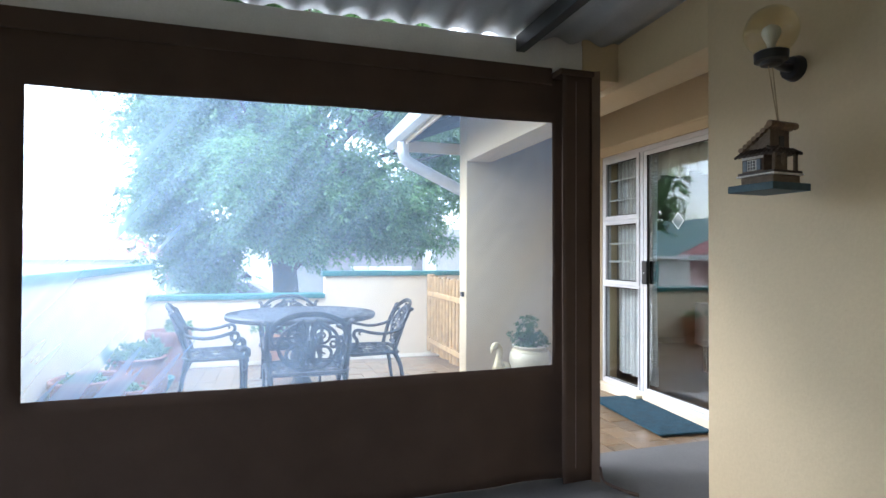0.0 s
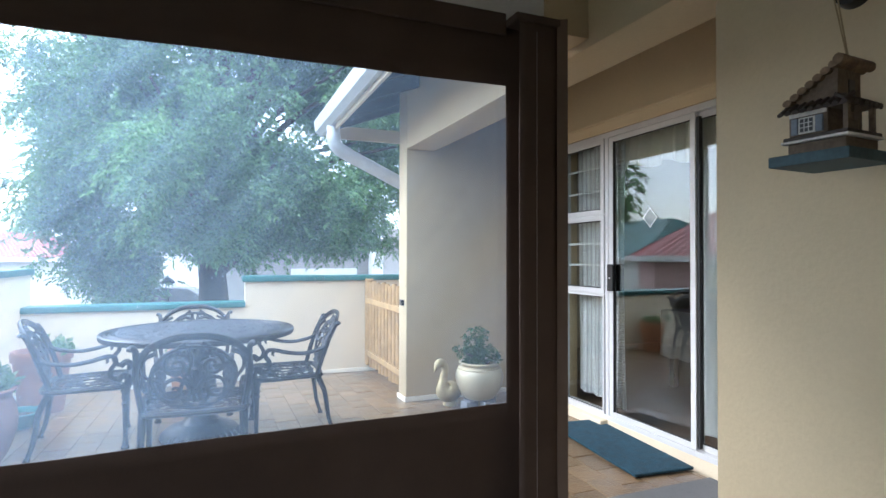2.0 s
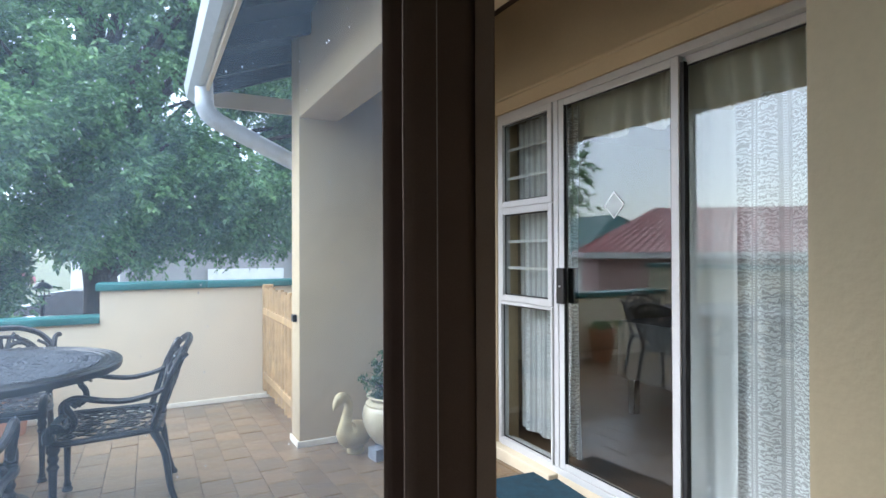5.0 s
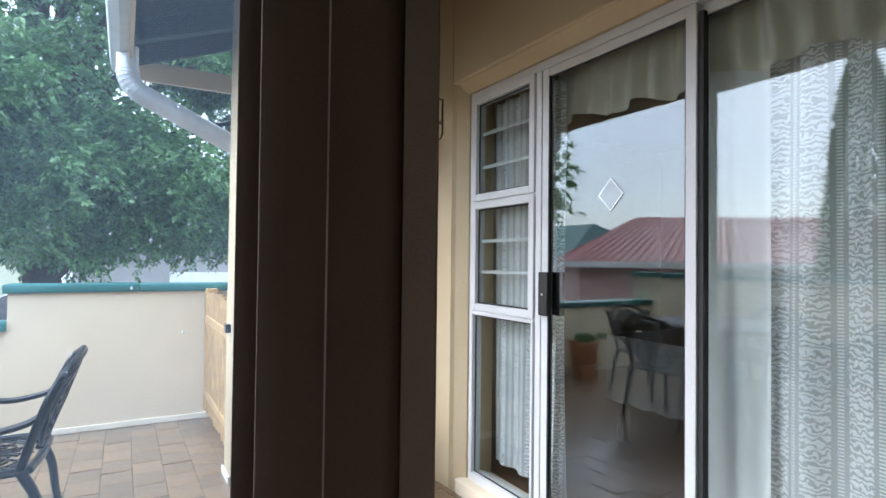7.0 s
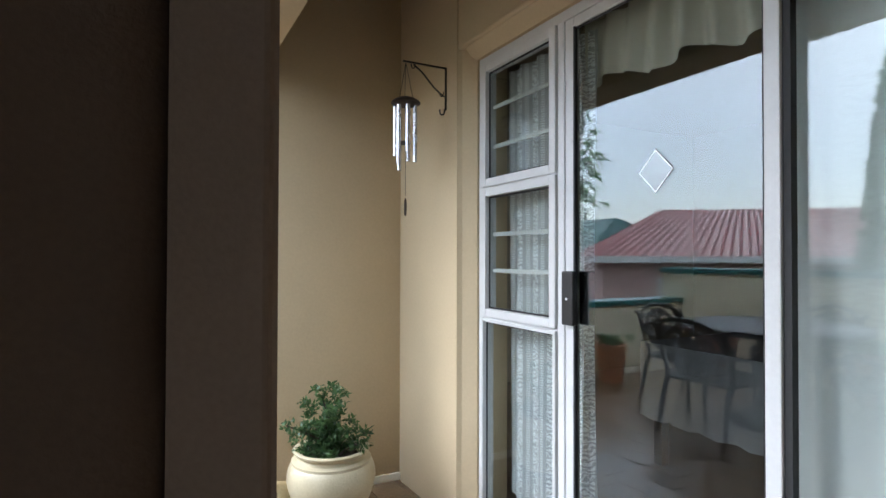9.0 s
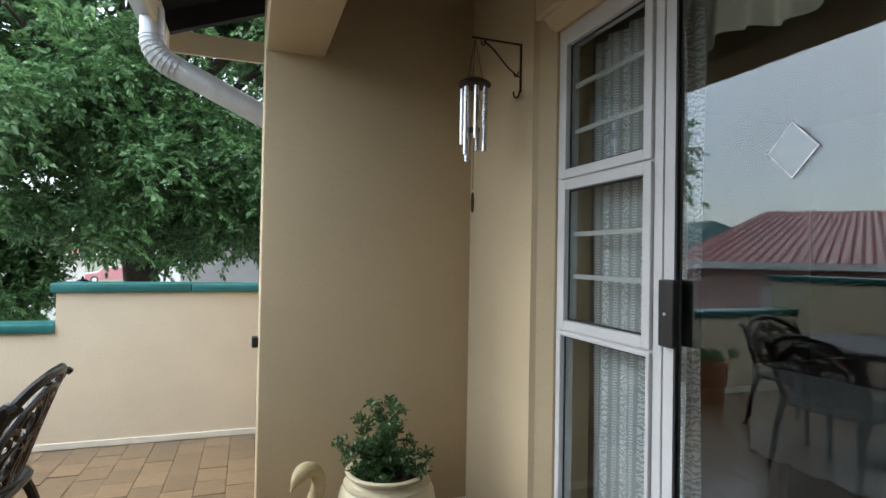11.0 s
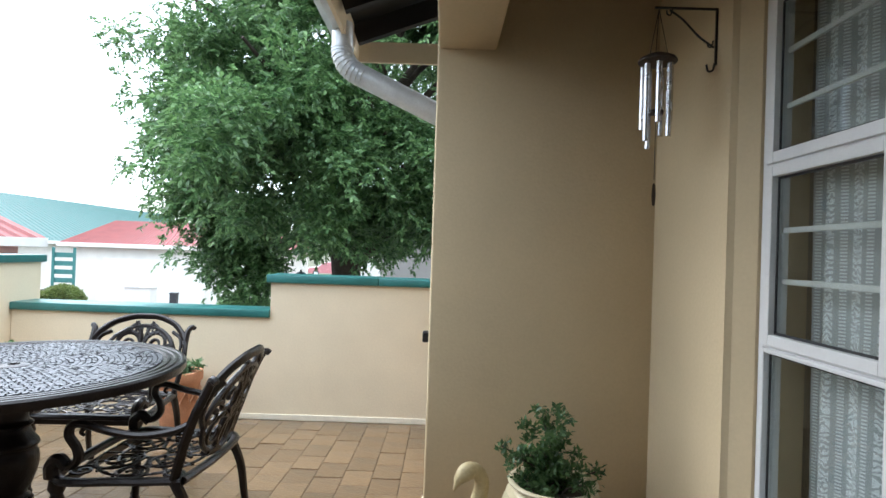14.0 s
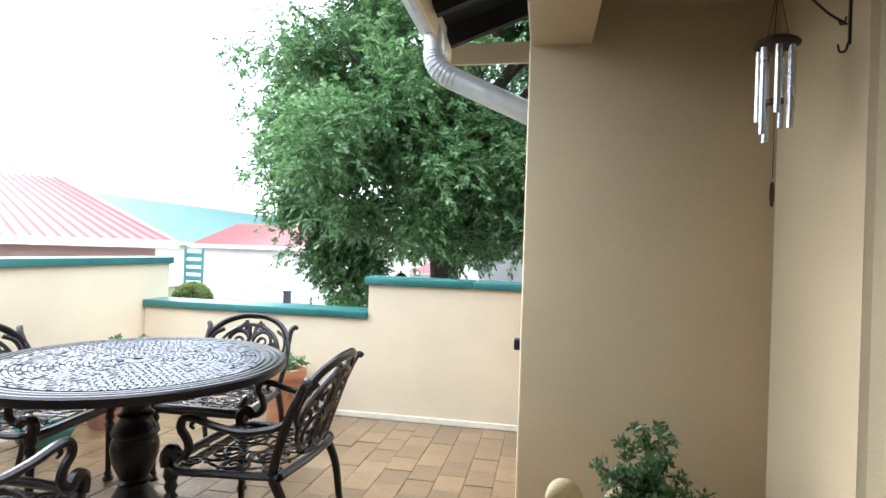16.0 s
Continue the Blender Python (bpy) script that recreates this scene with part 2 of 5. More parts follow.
def lathe(bm, profile, sides=32, at=(0, 0, 0)):
    """Turns (radius, height) pairs round the upright axis."""
    rings = [[bm.verts.new((at[0] + max(r, 1e-4) * math.cos(2 * math.pi * k / sides), at[1] + max(r, 1e-4) * math.sin(2 * math.pi * k / sides), at[2] + z)) for k in range(sides)] for r, z in profile]
    for a, b in zip(rings, rings[1:]):
        for k in range(sides):
            bm.faces.new((a[k], a[(k + 1) % sides], b[(k + 1) % sides], b[k]))
    bm.faces.new(rings[0]), bm.faces.new(rings[-1])
    bmesh.ops.recalc_face_normals(bm, faces=bm.faces)
    return bm


def rounded_profile(profile, steps=4):
    return [(p.x, p.z) for p in smooth_line([(r, 0, z) for r, z in profile], steps)]


def part(name, bm, material, parent=None, label="", smooth=False, at=None):
    me = bpy.data.meshes.new(name)
    bm.to_mesh(me)
    bm.free()
    me.materials.append(material)
    if smooth:
        me.shade_smooth()
        me.set_sharp_from_angle(angle=radians(38))
    ob = new(name, me)
    if parent:
        ob.parent = parent
    if at:
        ob.matrix_basis = at
    if label:
        ob["label"] = label
    return ob


def thing(name, label, category, group="", at=None):
    ob = tagged(new(name), label, category, group)
    if at is not None:
        ob.matrix_basis = at
    return ob


def structure(name, bm, material, label="", category="", smooth=False):
    return tagged(part(name, bm, material, None, label, smooth), label, category or name.split("_")[0], kind="structure")

# the patio falls away from the house for drainage
def patio_z(y):
    return -0.029 * max(0.0, y - 4.3)


def on_slope(bm):
    """Lets a piece built level follow the fall of the patio."""
    for v in bm.verts:
        v.co.z += patio_z(v.co.y)
    return bm


# ---- ground and the shell of the place ----
structure("ground", boxed(-1500, 1500, -1500, 1500, -1.7, -1.5), GRASS, "wet green lawn and verge around the houses", "ground")
structure("road", boxed(-40, 30, 9.5, 24, -1.6, -1.494), ASPHALT, "pale wet paved street behind the patio wall", "road")
structure("foundation", boxed(-4.2, 8, -5.2, 7.32, -1.5, -0.15), JOINT, "raised base of the patio and the veranda", "ground")
structure("floor_veranda", boxed(-4.2, 3.33, -5.2, 3.08, -0.15, 0.004), CONCRETE, "smooth grey concrete veranda floor", "floor")
structure("wall_lamp", boxed(2.28, 2.56, -5.2, 2.11, 0.004, 2.95, bevel=0.018), WALL, "tan plastered veranda wall with rounded corner", "wall", True)
structure("wall_pier", boxed(2.28, 3.40, 5.41, 5.63, -0.15, 2.84, bevel=0.018), WALL, "tan plastered pier closing the porch", "wall", True)
structure("beam_porch", boxed(2.283, 2.56, 2.10, 5.42, 2.22, 2.83, bevel=0.015), WALL, "tan plastered beam over the porch opening", "beam", True)
structure("wall_house_north", boxed(3.33, 3.58, 4.738, 7.3, -0.15, 3.0), WALL, "tan plastered house wall beside the glass door", "wall", True)
structure("wall_house_south", boxed(3.33, 3.58, -5.2, 2.36, -0.15, 3.0, bevel=0.018), WALL, "tan plastered house wall past the glass door", "wall", True)
structure("wall_lintel", boxed(3.332, 3.578, 2.36, 4.742, 2.25, 3.0, bevel=0.012), WALL, "tan plastered lintel above the glass door", "wall")
structure("door_step", box(boxed(3.408, 3.58, 2.37, 4.07, -0.15, 0.05, bevel=0.004), 3.345, 3.58, 4.072, 4.70, -0.15, 0.05, bevel=0.006), PATIO_WALL, "cream plastered door sill", "sill")
structure("ceiling_porch", boxed(2.56, 3.33, 2.1, 5.41, 2.80, 2.86), SOFFIT, "dark brown boarded porch ceiling", "ceiling")
# unseen wall, added to block light from the corridor south of the porch
structure("wall_porch_south", boxed(2.562, 3.328, 1.86, 2.06, -0.15, 3.0), WALL, "added unseen tan wall that keeps stray light out of the porch", "wall")
for sx0, sx1, sy0, sy1, nm in ((2.268, 3.33, 5.398, 5.41, "skirting_pier"), (2.268, 2.28, 5.398, 5.642, "skirting_pier_side")):
    structure(nm, on_slope(boxed(sx0, sx1, sy0, sy1, 0.0, 0.045, bevel=0.004)), TRIM, "white painted skirting line at the foot of the wall", "baseboard")


# splayed plaster reveal round the door
bm = bmesh.new()
for quad, axis in (([(3.3302, 4.739), (3.352, 4.728), (3.404, 4.674), (3.575, 4.674), (3.575, 4.75)], "z"),):
    lo, hi = ([bm.verts.new((x, y, z)) for x, y in quad] for z in (-0.1, 2.26))
    for k in range(5):
        bm.faces.new((lo[k], lo[(k + 1) % 5], hi[(k + 1) % 5], hi[k]))
    bm.faces.new(lo), bm.faces.new(hi)
front, rear = ([bm.verts.new((x, y, z)) for x, z in ((3.342, 2.262), (3.400, 2.194), (3.573, 2.194), (3.573, 2.262))] for y in (2.36, 4.70))
for k in range(4):
    bm.faces.new((front[k], front[(k + 1) % 4], rear[(k + 1) % 4], rear[k]))
bm.faces.new(front), bm.faces.new(rear)
bmesh.ops.recalc_face_normals(bm, faces=bm.faces)
structure("door_reveal", bm, WALL, "tan plastered splayed reveal round the glass door", "wall")


# low patio walls with teal coping
def patio_wall(name, x0, x1, y0, y1, top, label, over=0.03):
    w = structure(name, boxed(x0, x1, y0, y1, -1.5, top - 0.06), PATIO_WALL, label, "wall", True)
    part("coping", boxed(x0 - over, x1 + over, y0 - 0.03, y1 + 0.03, top - 0.06, top, bevel=0.008), TEAL, w, "teal painted coping", True)
    return w


patio_wall("wall_low", -0.999, 1.009, 7.10, 7.32, 0.768, "cream plastered low patio wall with a teal coping", 0.0)
w = structure("wall_step", boxed(1.009, 3.33, 7.10, 7.32, -1.5, 0.98), PATIO_WALL, "higher cream plastered patio wall with a teal coping", "wall", True)
for x0, x1, dz in ((0.979, 1.845, 0.004), (1.848, 3.36, 0.0)):
    part("coping", boxed(x0, x1, 7.07, 7.35, 0.98, 1.04 + dz, bevel=0.009), TEAL, w, "teal painted coping", True)
patio_wall("wall_west", -1.24, -1.0, 2.95, 7.40, 1.13, "cream plastered west patio wall with a teal coping")
structure("skirting_patio", on_slope(boxed(-1.0, 2.6, 7.088, 7.10, 0.0, 0.045, bevel=0.004)), TRIM, "white painted line at the foot of the patio wall", "baseboard")
structure("skirting_west", on_slope(box(boxed(-1.0, -0.988, 2.95, 4.3, 0.0, 0.045), -1.0, -0.988, 4.3, 7.088, 0.0, 0.045)), TRIM, "white painted line at the foot of the west wall", "baseboard")


# ---- roofs ----
def corrugated(x0, x1, y0, y1, z, slope, period, amp):
    bm = bmesh.new()
    n = int((x1 - x0) / period * 8)
    rows = []
    for y in (y0, y1):
        rows.append([bm.verts.new((x0 + (x1 - x0) * i / n, y, z + slope * (y1 - y) + amp * math.cos(2 * math.pi * i / 8))) for i in range(n + 1)])
    for i in range(n):
        bm.faces.new((rows[0][i], rows[0][i + 1], rows[1][i + 1], rows[1][i]))
    return bm


veranda_roof = structure("roof_veranda", corrugated(-4.2, 2.287, -5.2, 2.86, 2.47, 0.03, 0.19, 0.016), SHEET, "pale grey corrugated veranda roof sheeting", "roof", True)
mod = veranda_roof.modifiers.new("thickness", "SOLIDIFY")
mod.thickness, mod.offset = 0.002, 1
structure("beam_veranda", boxed(-4.2, 2.05, 2.81, 2.87, 2.26, 2.446), WHITE, "pale painted beam carrying the canvas blind", "beam")
structure("gable_veranda", boxed(1.70, 2.05, 2.815, 2.87, 2.446, 2.98), WHITE, "pale painted board above the blind", "wall")
structure("wall_infill", boxed(2.052, 2.284, 2.80, 3.0, 2.262, 2.98), WALL, "tan plastered infill between the blind and the beam", "wall")
structure("purlin_veranda", boxed(1.63, 1.685, -5.2, 2.80, 2.37, 2.455, bevel=0.004), DARKSTEEL, "dark painted steel rafter under the veranda roof", "beam")
structure("wall_veranda_west", boxed(-4.4, -4.2, -5.4, 2.95, -0.15, 0.5), WALL, "tan plastered end wall of the veranda", "wall")
structure("wall_veranda_west_upper", boxed(-4.4, -4.2, -5.4, 2.95, 1.95, 3.0), WALL, "tan plastered wall above the west opening", "wall")
structure("wall_veranda_south", boxed(-4.2, 2.28, -5.4, -5.2, -0.15, 3.0), WALL, "tan plastered wall behind the veranda", "wall")

bm = bmesh.new()
for a, b in (((1.70, 2.61), (7.5, 4.76)), ):
    v = [bm.verts.new(q) for q in ((a[0], 2.9, a[1]), (a[0], 6.36, a[1]), (b[0], 6.36, b[1]), (b[0], 2.9, b[1]),
                                    (a[0], 2.9, a[1] + 0.03), (a[0], 6.36, a[1] + 0.03), (b[0], 6.36, b[1] + 0.03), (b[0], 2.9, b[1] + 0.03))]
    for f in ((0, 1, 2, 3), (4, 7, 6, 5), (0, 4, 5, 1), (1, 5, 6, 2), (2, 6, 7, 3), (3, 7, 4, 0)):
        bm.faces.new([v[i] for i in f])
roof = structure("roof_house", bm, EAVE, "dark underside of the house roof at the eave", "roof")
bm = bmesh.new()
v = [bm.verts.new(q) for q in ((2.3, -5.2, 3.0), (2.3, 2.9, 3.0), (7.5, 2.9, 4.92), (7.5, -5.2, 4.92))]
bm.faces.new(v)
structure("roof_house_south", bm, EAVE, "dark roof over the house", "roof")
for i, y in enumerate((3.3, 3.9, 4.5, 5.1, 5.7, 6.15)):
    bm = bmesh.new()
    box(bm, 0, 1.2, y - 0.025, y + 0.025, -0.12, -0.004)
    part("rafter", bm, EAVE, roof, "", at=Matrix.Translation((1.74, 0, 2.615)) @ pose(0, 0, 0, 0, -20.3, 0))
structure("fascia_eave", boxed(1.735, 1.757, 2.9, 6.36, 2.45, 2.612), PATIO_WALL, "cream painted fascia board behind the gutter", "trim")
structure("fascia_end", boxed(1.757, 3.33, 6.33, 6.355, 2.46, 2.59), PATIO_WALL, "cream painted board closing the eave", "trim")

# gutter and downpipe
gutter = thing("gutter", "white metal eaves gutter with a ribbed downpipe", "gutter")
bm = bmesh.new()
prof = [(0.9 * x + 0.2055, 0.9 * z + 0.1234) for x, z in ((1.695, 2.77), (1.695, 2.645), (1.645, 2.63), (1.60, 2.665), (1.585, 2.77), (1.572, 2.778), (1.570, 2.765), (1.588, 2.655), (1.645, 2.615), (1.699, 2.63))]
ends = [[bm.verts.new((x, y, z)) for x, z in prof] for y in (2.95, 6.38)]
for k in range(len(prof) - 1):
    bm.faces.new((ends[0][k], ends[0][k + 1], ends[1][k + 1], ends[1][k]))
for e in ends:
    bm.faces.new(e)
part("channel", bm, STEEL, gutter)
bend = smooth_line([(1.728, 5.92, 2.40), (1.731, 5.92, 2.355), (1.757, 5.92, 2.300), (1.805, 5.92, 2.258), (1.865, 5.92, 2.228)], 5)
pipe = part("downpipe", tube(bmesh.new(), [Vector((1.726, 5.92, 2.53))] + bend + [Vector((2.30, 5.92, 2.025)), Vector((3.28, 5.92, 1.575))], 0.066, 14, 0.9), STEEL, gutter, "", True)
for k in range(1, len(bend) - 1, 2):
    d = (bend[k + 1] - bend[k - 1]).normalized() * 0.005
    part("rib", tube(bmesh.new(), [bend[k] - d, bend[k] + d], 0.071, 14, 0.9), STEEL, pipe, "", True)

# ---- sliding door ----
door = tagged(new("door_1"), "white aluminium sliding glass door with a side light", "door", kind="structure")
FX0, FX1 = 3.414, 3.474


def bar(name, y0, y1, z0, z1, parent, x0=FX0, x1=FX1, m=None, bevel=0.003, label=""):
    return part(name, boxed(x0, x1, y0, y1, z0, z1, bevel=bevel), m or ALU, parent, label)


def pane(y0, y1, z0, z1, x, parent):
    p = part("pane", boxed(x, x + 0.005, y0, y1, z0, z1), GLASS, parent)
    p.visible_shadow = False
    g = bmesh.new()
    for a in ((y0, y1, z0, z0 + 0.008), (y0, y1, z1 - 0.008, z1), (y0, y0 + 0.008, z0 + 0.008, z1 - 0.008), (y1 - 0.008, y1, z0 + 0.008, z1 - 0.008)):
        box(g, x - 0.003, x, *a)
    part("gasket", g, GASKET, parent)


bar("jamb", 4.640, 4.673, 0.05, 2.192, door)
bar("jamb", 2.36, 2.40, 0.05, 2.192, door)
bar("head", 2.40, 4.640, 2.152, 2.192, door)
bar("threshold", 2.40, 4.640, 0.05, 0.085, door, FX0 - 0.006, FX1 + 0.04)
bar("mullion", 4.064, 4.103, 0.085, 2.152, door)
bar("transom", 4.103, 4.640, 1.556, 1.60, door)
bar("transom", 4.103, 4.640, 0.960, 1.004, door)
for z0, z1, bars in ((1.582, 2.152, (1.77, 1.954)), (0.985, 1.574, (1.196, 1.363)), (0.085, 0.977, ())):
    e = 0.037 if bars else 0.016
    x0, x1 = FX0 - 0.012, FX1 - 0.01
    bm = box(boxed(x0, x1, 4.105, 4.105 + e, z0, z1, bevel=0.003), x0, x1, 4.638 - e, 4.638, z0, z1, 0.003)
    box(bm, x0 + 0.0005, x1 - 0.0005, 4.105 + e, 4.638 - e, z0, z0 + e, 0.003)
    box(bm, x0 + 0.0005, x1 - 0.0005, 4.105 + e, 4.638 - e, z1 - e, z1, 0.003)
    sash = part("sash", bm, ALU, door)
    pane(4.105 + e, 4.638 - e, z0 + e, z1 - e, FX0 + 0.012, sash)
    for zz in bars:
        part("burglar_bar", boxed(FX0 + 0.03, FX0 + 0.042, 4.142, 4.601, zz - 0.009, zz + 0.009, bevel=0.002), ALU, sash)


def slider(y0, y1, x, name, near):
    s = part(name, boxed(x, x + 0.03, y1 - near, y1, 0.087, 2.15, bevel=0.003), ALU, door)
    part("stile", boxed(x, x + 0.03, y0, y0 + 0.042, 0.087, 2.15, bevel=0.003), ALU, s)
    part("rail", boxed(x + 0.001, x + 0.029, y0 + 0.042, y1 - near, 2.112, 2.15, bevel=0.003), ALU, s)
    part("rail", boxed(x + 0.001, x + 0.029, y0 + 0.042, y1 - near, 0.087, 0.122, bevel=0.003), ALU, s)
    pane(y0 + 0.042, y1 - near, 0.122, 2.112, x + 0.012, s)
    part("stile_seal", boxed(x - 0.002, x + 0.004, y1 - near - 0.009, y1 - near - 0.0005, 0.122, 2.112), GASKET, s, "black rubber seal beside the pane")
    return s


leaf = slider(3.257, 4.060, FX0 + 0.002, "sliding_leaf", 0.046)
back_leaf = slider(2.40, 3.30, FX0 + 0.036, "fixed_leaf", 0.05)
part("brush_seal", boxed(FX0 + 0.012, FX0 + 0.034, 3.236, 3.2565, 0.10, 2.12), GASKET, back_leaf, "black brush seal")
part("pull_handle", boxed(FX0 - 0.026, FX0 + 0.002, 3.990, 4.052, 1.008, 1.207, bevel=0.006), BLACK, leaf, "black plastic door handle")
part("inner_handle", boxed(FX0 + 0.036, FX0 + 0.07, 3.972, 4.036, 1.008, 1.207, bevel=0.006), BLACK, leaf, "black plastic handle on the room side")
part("key_barrel", tube(bmesh.new(), [(FX0 - 0.025, 4.021, 1.105), (FX0 - 0.029, 4.021, 1.105)], 0.005, 10), STEEL, leaf, "small steel lock barrel")
# diamond sticker on the pane
def diamond(h, w, x):
    return [(x, 3.648, 1.528 + h), (x, 3.648 + w, 1.528), (x, 3.648, 1.528 - h), (x, 3.648 - w, 1.528)]


STICKER = mat("sticker_edge", (0.93, 0.94, 0.95), 0.4)
bm = bmesh.new()
o, q = [bm.verts.new(v) for v in diamond(0.069, 0.067, FX0 + 0.011)], [bm.verts.new(v) for v in diamond(0.0625, 0.0605, FX0 + 0.011)]
for k in range(4):
    bm.faces.new((o[k], o[(k + 1) % 4], q[(k + 1) % 4], q[k]))
sticker = part("sticker", bm, STICKER, leaf, "white diamond safety sticker")
bm = bmesh.new()
bm.faces.new([bm.verts.new(v) for v in diamond(0.064, 0.062, FX0 + 0.0115)])
part("sticker_film", bm, clear("sticker_film", (0.9, 0.9, 0.9), 0.1, haze=0.32, hazecolor=(1, 1, 1), gloss=0.12), sticker, "translucent film")
# ---- canvas blind with a clear window ----
BY = 2.80
blind = thing("canvas_blind", "dark brown canvas roll-down blind with a clear plastic window", "blind")
WX0, WX1, WZ0, WZ1 = -0.655, 1.855, 0.628, 1.982
xs = sorted(set([-4.15 + i * 0.0857 for i in range(41)] + [WX0 + (WX1 - WX0) * i / 32 for i in range(33)] + [WX1 + (2.046 - WX1) * i / 8 for i in range(9)]))
xs = [x for i, x in enumerate(xs) if i == 0 or x - xs[i - 1] > 1e-4]
zs = [0.006 + (WZ0 - 0.006) * i / 10 for i in range(11)] + [WZ0 + (WZ1 - WZ0) * i / 16 for i in range(1, 17)] + [WZ1 + (2.285 - WZ1) * i / 5 for i in range(1, 6)]


def ripple(x, z):
    return 0.010 * noise.noise((x * 1.3, 4.0, z * 0.9)) + 0.005 * noise.noise((x * 4 + z * 3, 1.0, z * 1.5)) + (0.045 * noise.noise((x * 3.2 - z * 2.6, 9.0, 0.4 * z)) * max(0, 0.62 - z))


def tilt(x, z):
    return 0.0105 * (x - 0.6) * (0.5 < z < 2.1) - 0.02 * (z > 2.2) * (x > 1.84)


bm = bmesh.new()
grid = [[bm.verts.new((x, BY + ripple(x, z), z + tilt(x, z) + 0.006 * noise.noise((x * 2.2, z, 7)) * (z > 0.5) * (z < 2.1))) for z in zs] for x in xs]
for i in range(len(xs) - 1):
    for k in range(len(zs) - 1):
        cx, cz = (xs[i] + xs[i + 1]) / 2, (zs[k] + zs[k + 1]) / 2
        if WX0 < cx < WX1 and WZ0 < cz < WZ1:
            continue
        bm.faces.new((grid[i][k], grid[i + 1][k], grid[i + 1][k + 1], grid[i][k + 1]))
cloth = part("canvas", bm, CANVAS, blind, "", True)
mod = cloth.modifiers.new("thickness", "SOLIDIFY")
mod.thickness = 0.004
bm = bmesh.new()
gx = [WX0 - 0.01 + (WX1 - WX0 + 0.02) * i / 32 for i in range(33)]
gz = [WZ0 - 0.01 + (WZ1 - WZ0 + 0.02) * i / 16 for i in range(17)]
grid = [[bm.verts.new((x, BY + 0.006 + ripple(x, z), z + tilt(x, z))) for z in gz] for x in gx]
for i in range(32):
    for k in range(16):
        bm.faces.new((grid[i][k], grid[i + 1][k], grid[i + 1][k + 1], grid[i][k + 1]))
vinyl = part("clear_window", bm, VINYL, blind, "clear plastic window, slightly milky", True)
vinyl.visible_shadow = False
bm = bmesh.new()
grid = [[bm.verts.new((1.864 + 0.183 * i / 6, 2.698 + 0.5 * ripple(3 + 0.03 * i, 0.02 + 2.246 * k / 24), 0.02 + 2.246 * k / 24)) for k in range(25)] for i in range(7)]
for i in range(6):
    for k in range(24):
        bm.faces.new((grid[i][k], grid[i + 1][k], grid[i + 1][k + 1], grid[i][k + 1]))
flap = part("front_flap", bm, CANVAS, blind, "brown canvas flap along the edge", True)
mod = flap.modifiers.new("thickness", "SOLIDIFY")
mod.thickness = 0.005
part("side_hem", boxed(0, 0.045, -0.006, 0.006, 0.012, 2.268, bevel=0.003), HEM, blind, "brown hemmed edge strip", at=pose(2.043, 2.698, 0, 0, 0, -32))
part("top_pelmet", boxed(-4.15, 1.84, BY - 0.03, BY - 0.012, 2.20, 2.292, bevel=0.004), CANVAS, blind, "brown canvas top roll")
part("pelmet_end", boxed(1.842, 2.07, 2.685, BY - 0.012, 2.235, 2.268, bevel=0.006), CANVAS, blind, "brown canvas end of the top roll")
# darker copy of CANVAS: shade on the side-facing return is put into its colour
SHADED_FLAP = mat("shaded_brown_flap", (0.06, 0.042, 0.032), 0.85, 4, 0.1, 0.2, fine=300, distance=0.003, spec=0.1)
part("side_post", boxed(1.985, 2.058, 2.80, 3.0, 0.0, 2.26, bevel=0.004), SHADED_FLAP, blind, "brown canvas return flap")
for x in (1.940,):
    part("stitching", tube(bmesh.new(), [(x, 2.690, 0.1 + 0.1 * k) for k in range(22)], 0.0016, 4), THREAD, blind)
part("tie_strap", tube(bmesh.new(), smooth_line([(2.075, 2.665, 0.10), (2.085, 2.645, 0.03), (2.12, 2.56, 0.016), (2.17, 2.46, 0.016)], 4), 0.012, 6, 0.4), CANVAS, blind, "brown tie strap on the floor")

# rain drops clinging to the clear window
verts, faces = [], []
drops = np.random.default_rng(8)
for k in range(650):
    x, z = WX0 + 0.05 + (WX1 - WX0 - 0.1) * drops.uniform() ** 1.3, WZ0 + 0.05 + (WZ1 - WZ0 - 0.1) * drops.uniform() ** 0.6
    r, tall = drops.uniform(0.0010, 0.0024), drops.uniform(1.0, 2.2)
    y, i = BY + 0.008 + ripple(x, z), len(verts)
    verts += [(x - r, y, z), (x, y, z - r * tall), (x + r, y, z), (x, y, z + r), (x, y + r * 0.8, z)]
    faces += [(i, i + 1, i + 4), (i + 1, i + 2, i + 4), (i + 2, i + 3, i + 4), (i + 3, i, i + 4)]
me = bpy.data.meshes.new("rain_drops")
me.from_pydata(verts, [], faces)
me.materials.append(clear("water_drop", (0.85, 0.9, 0.95), 0.05, haze=0.45, hazecolor=(1, 1, 1), gloss=0.1))
rain = new("rain_drops", me)
rain.parent = vinyl
rain["kind"] = "stuff"

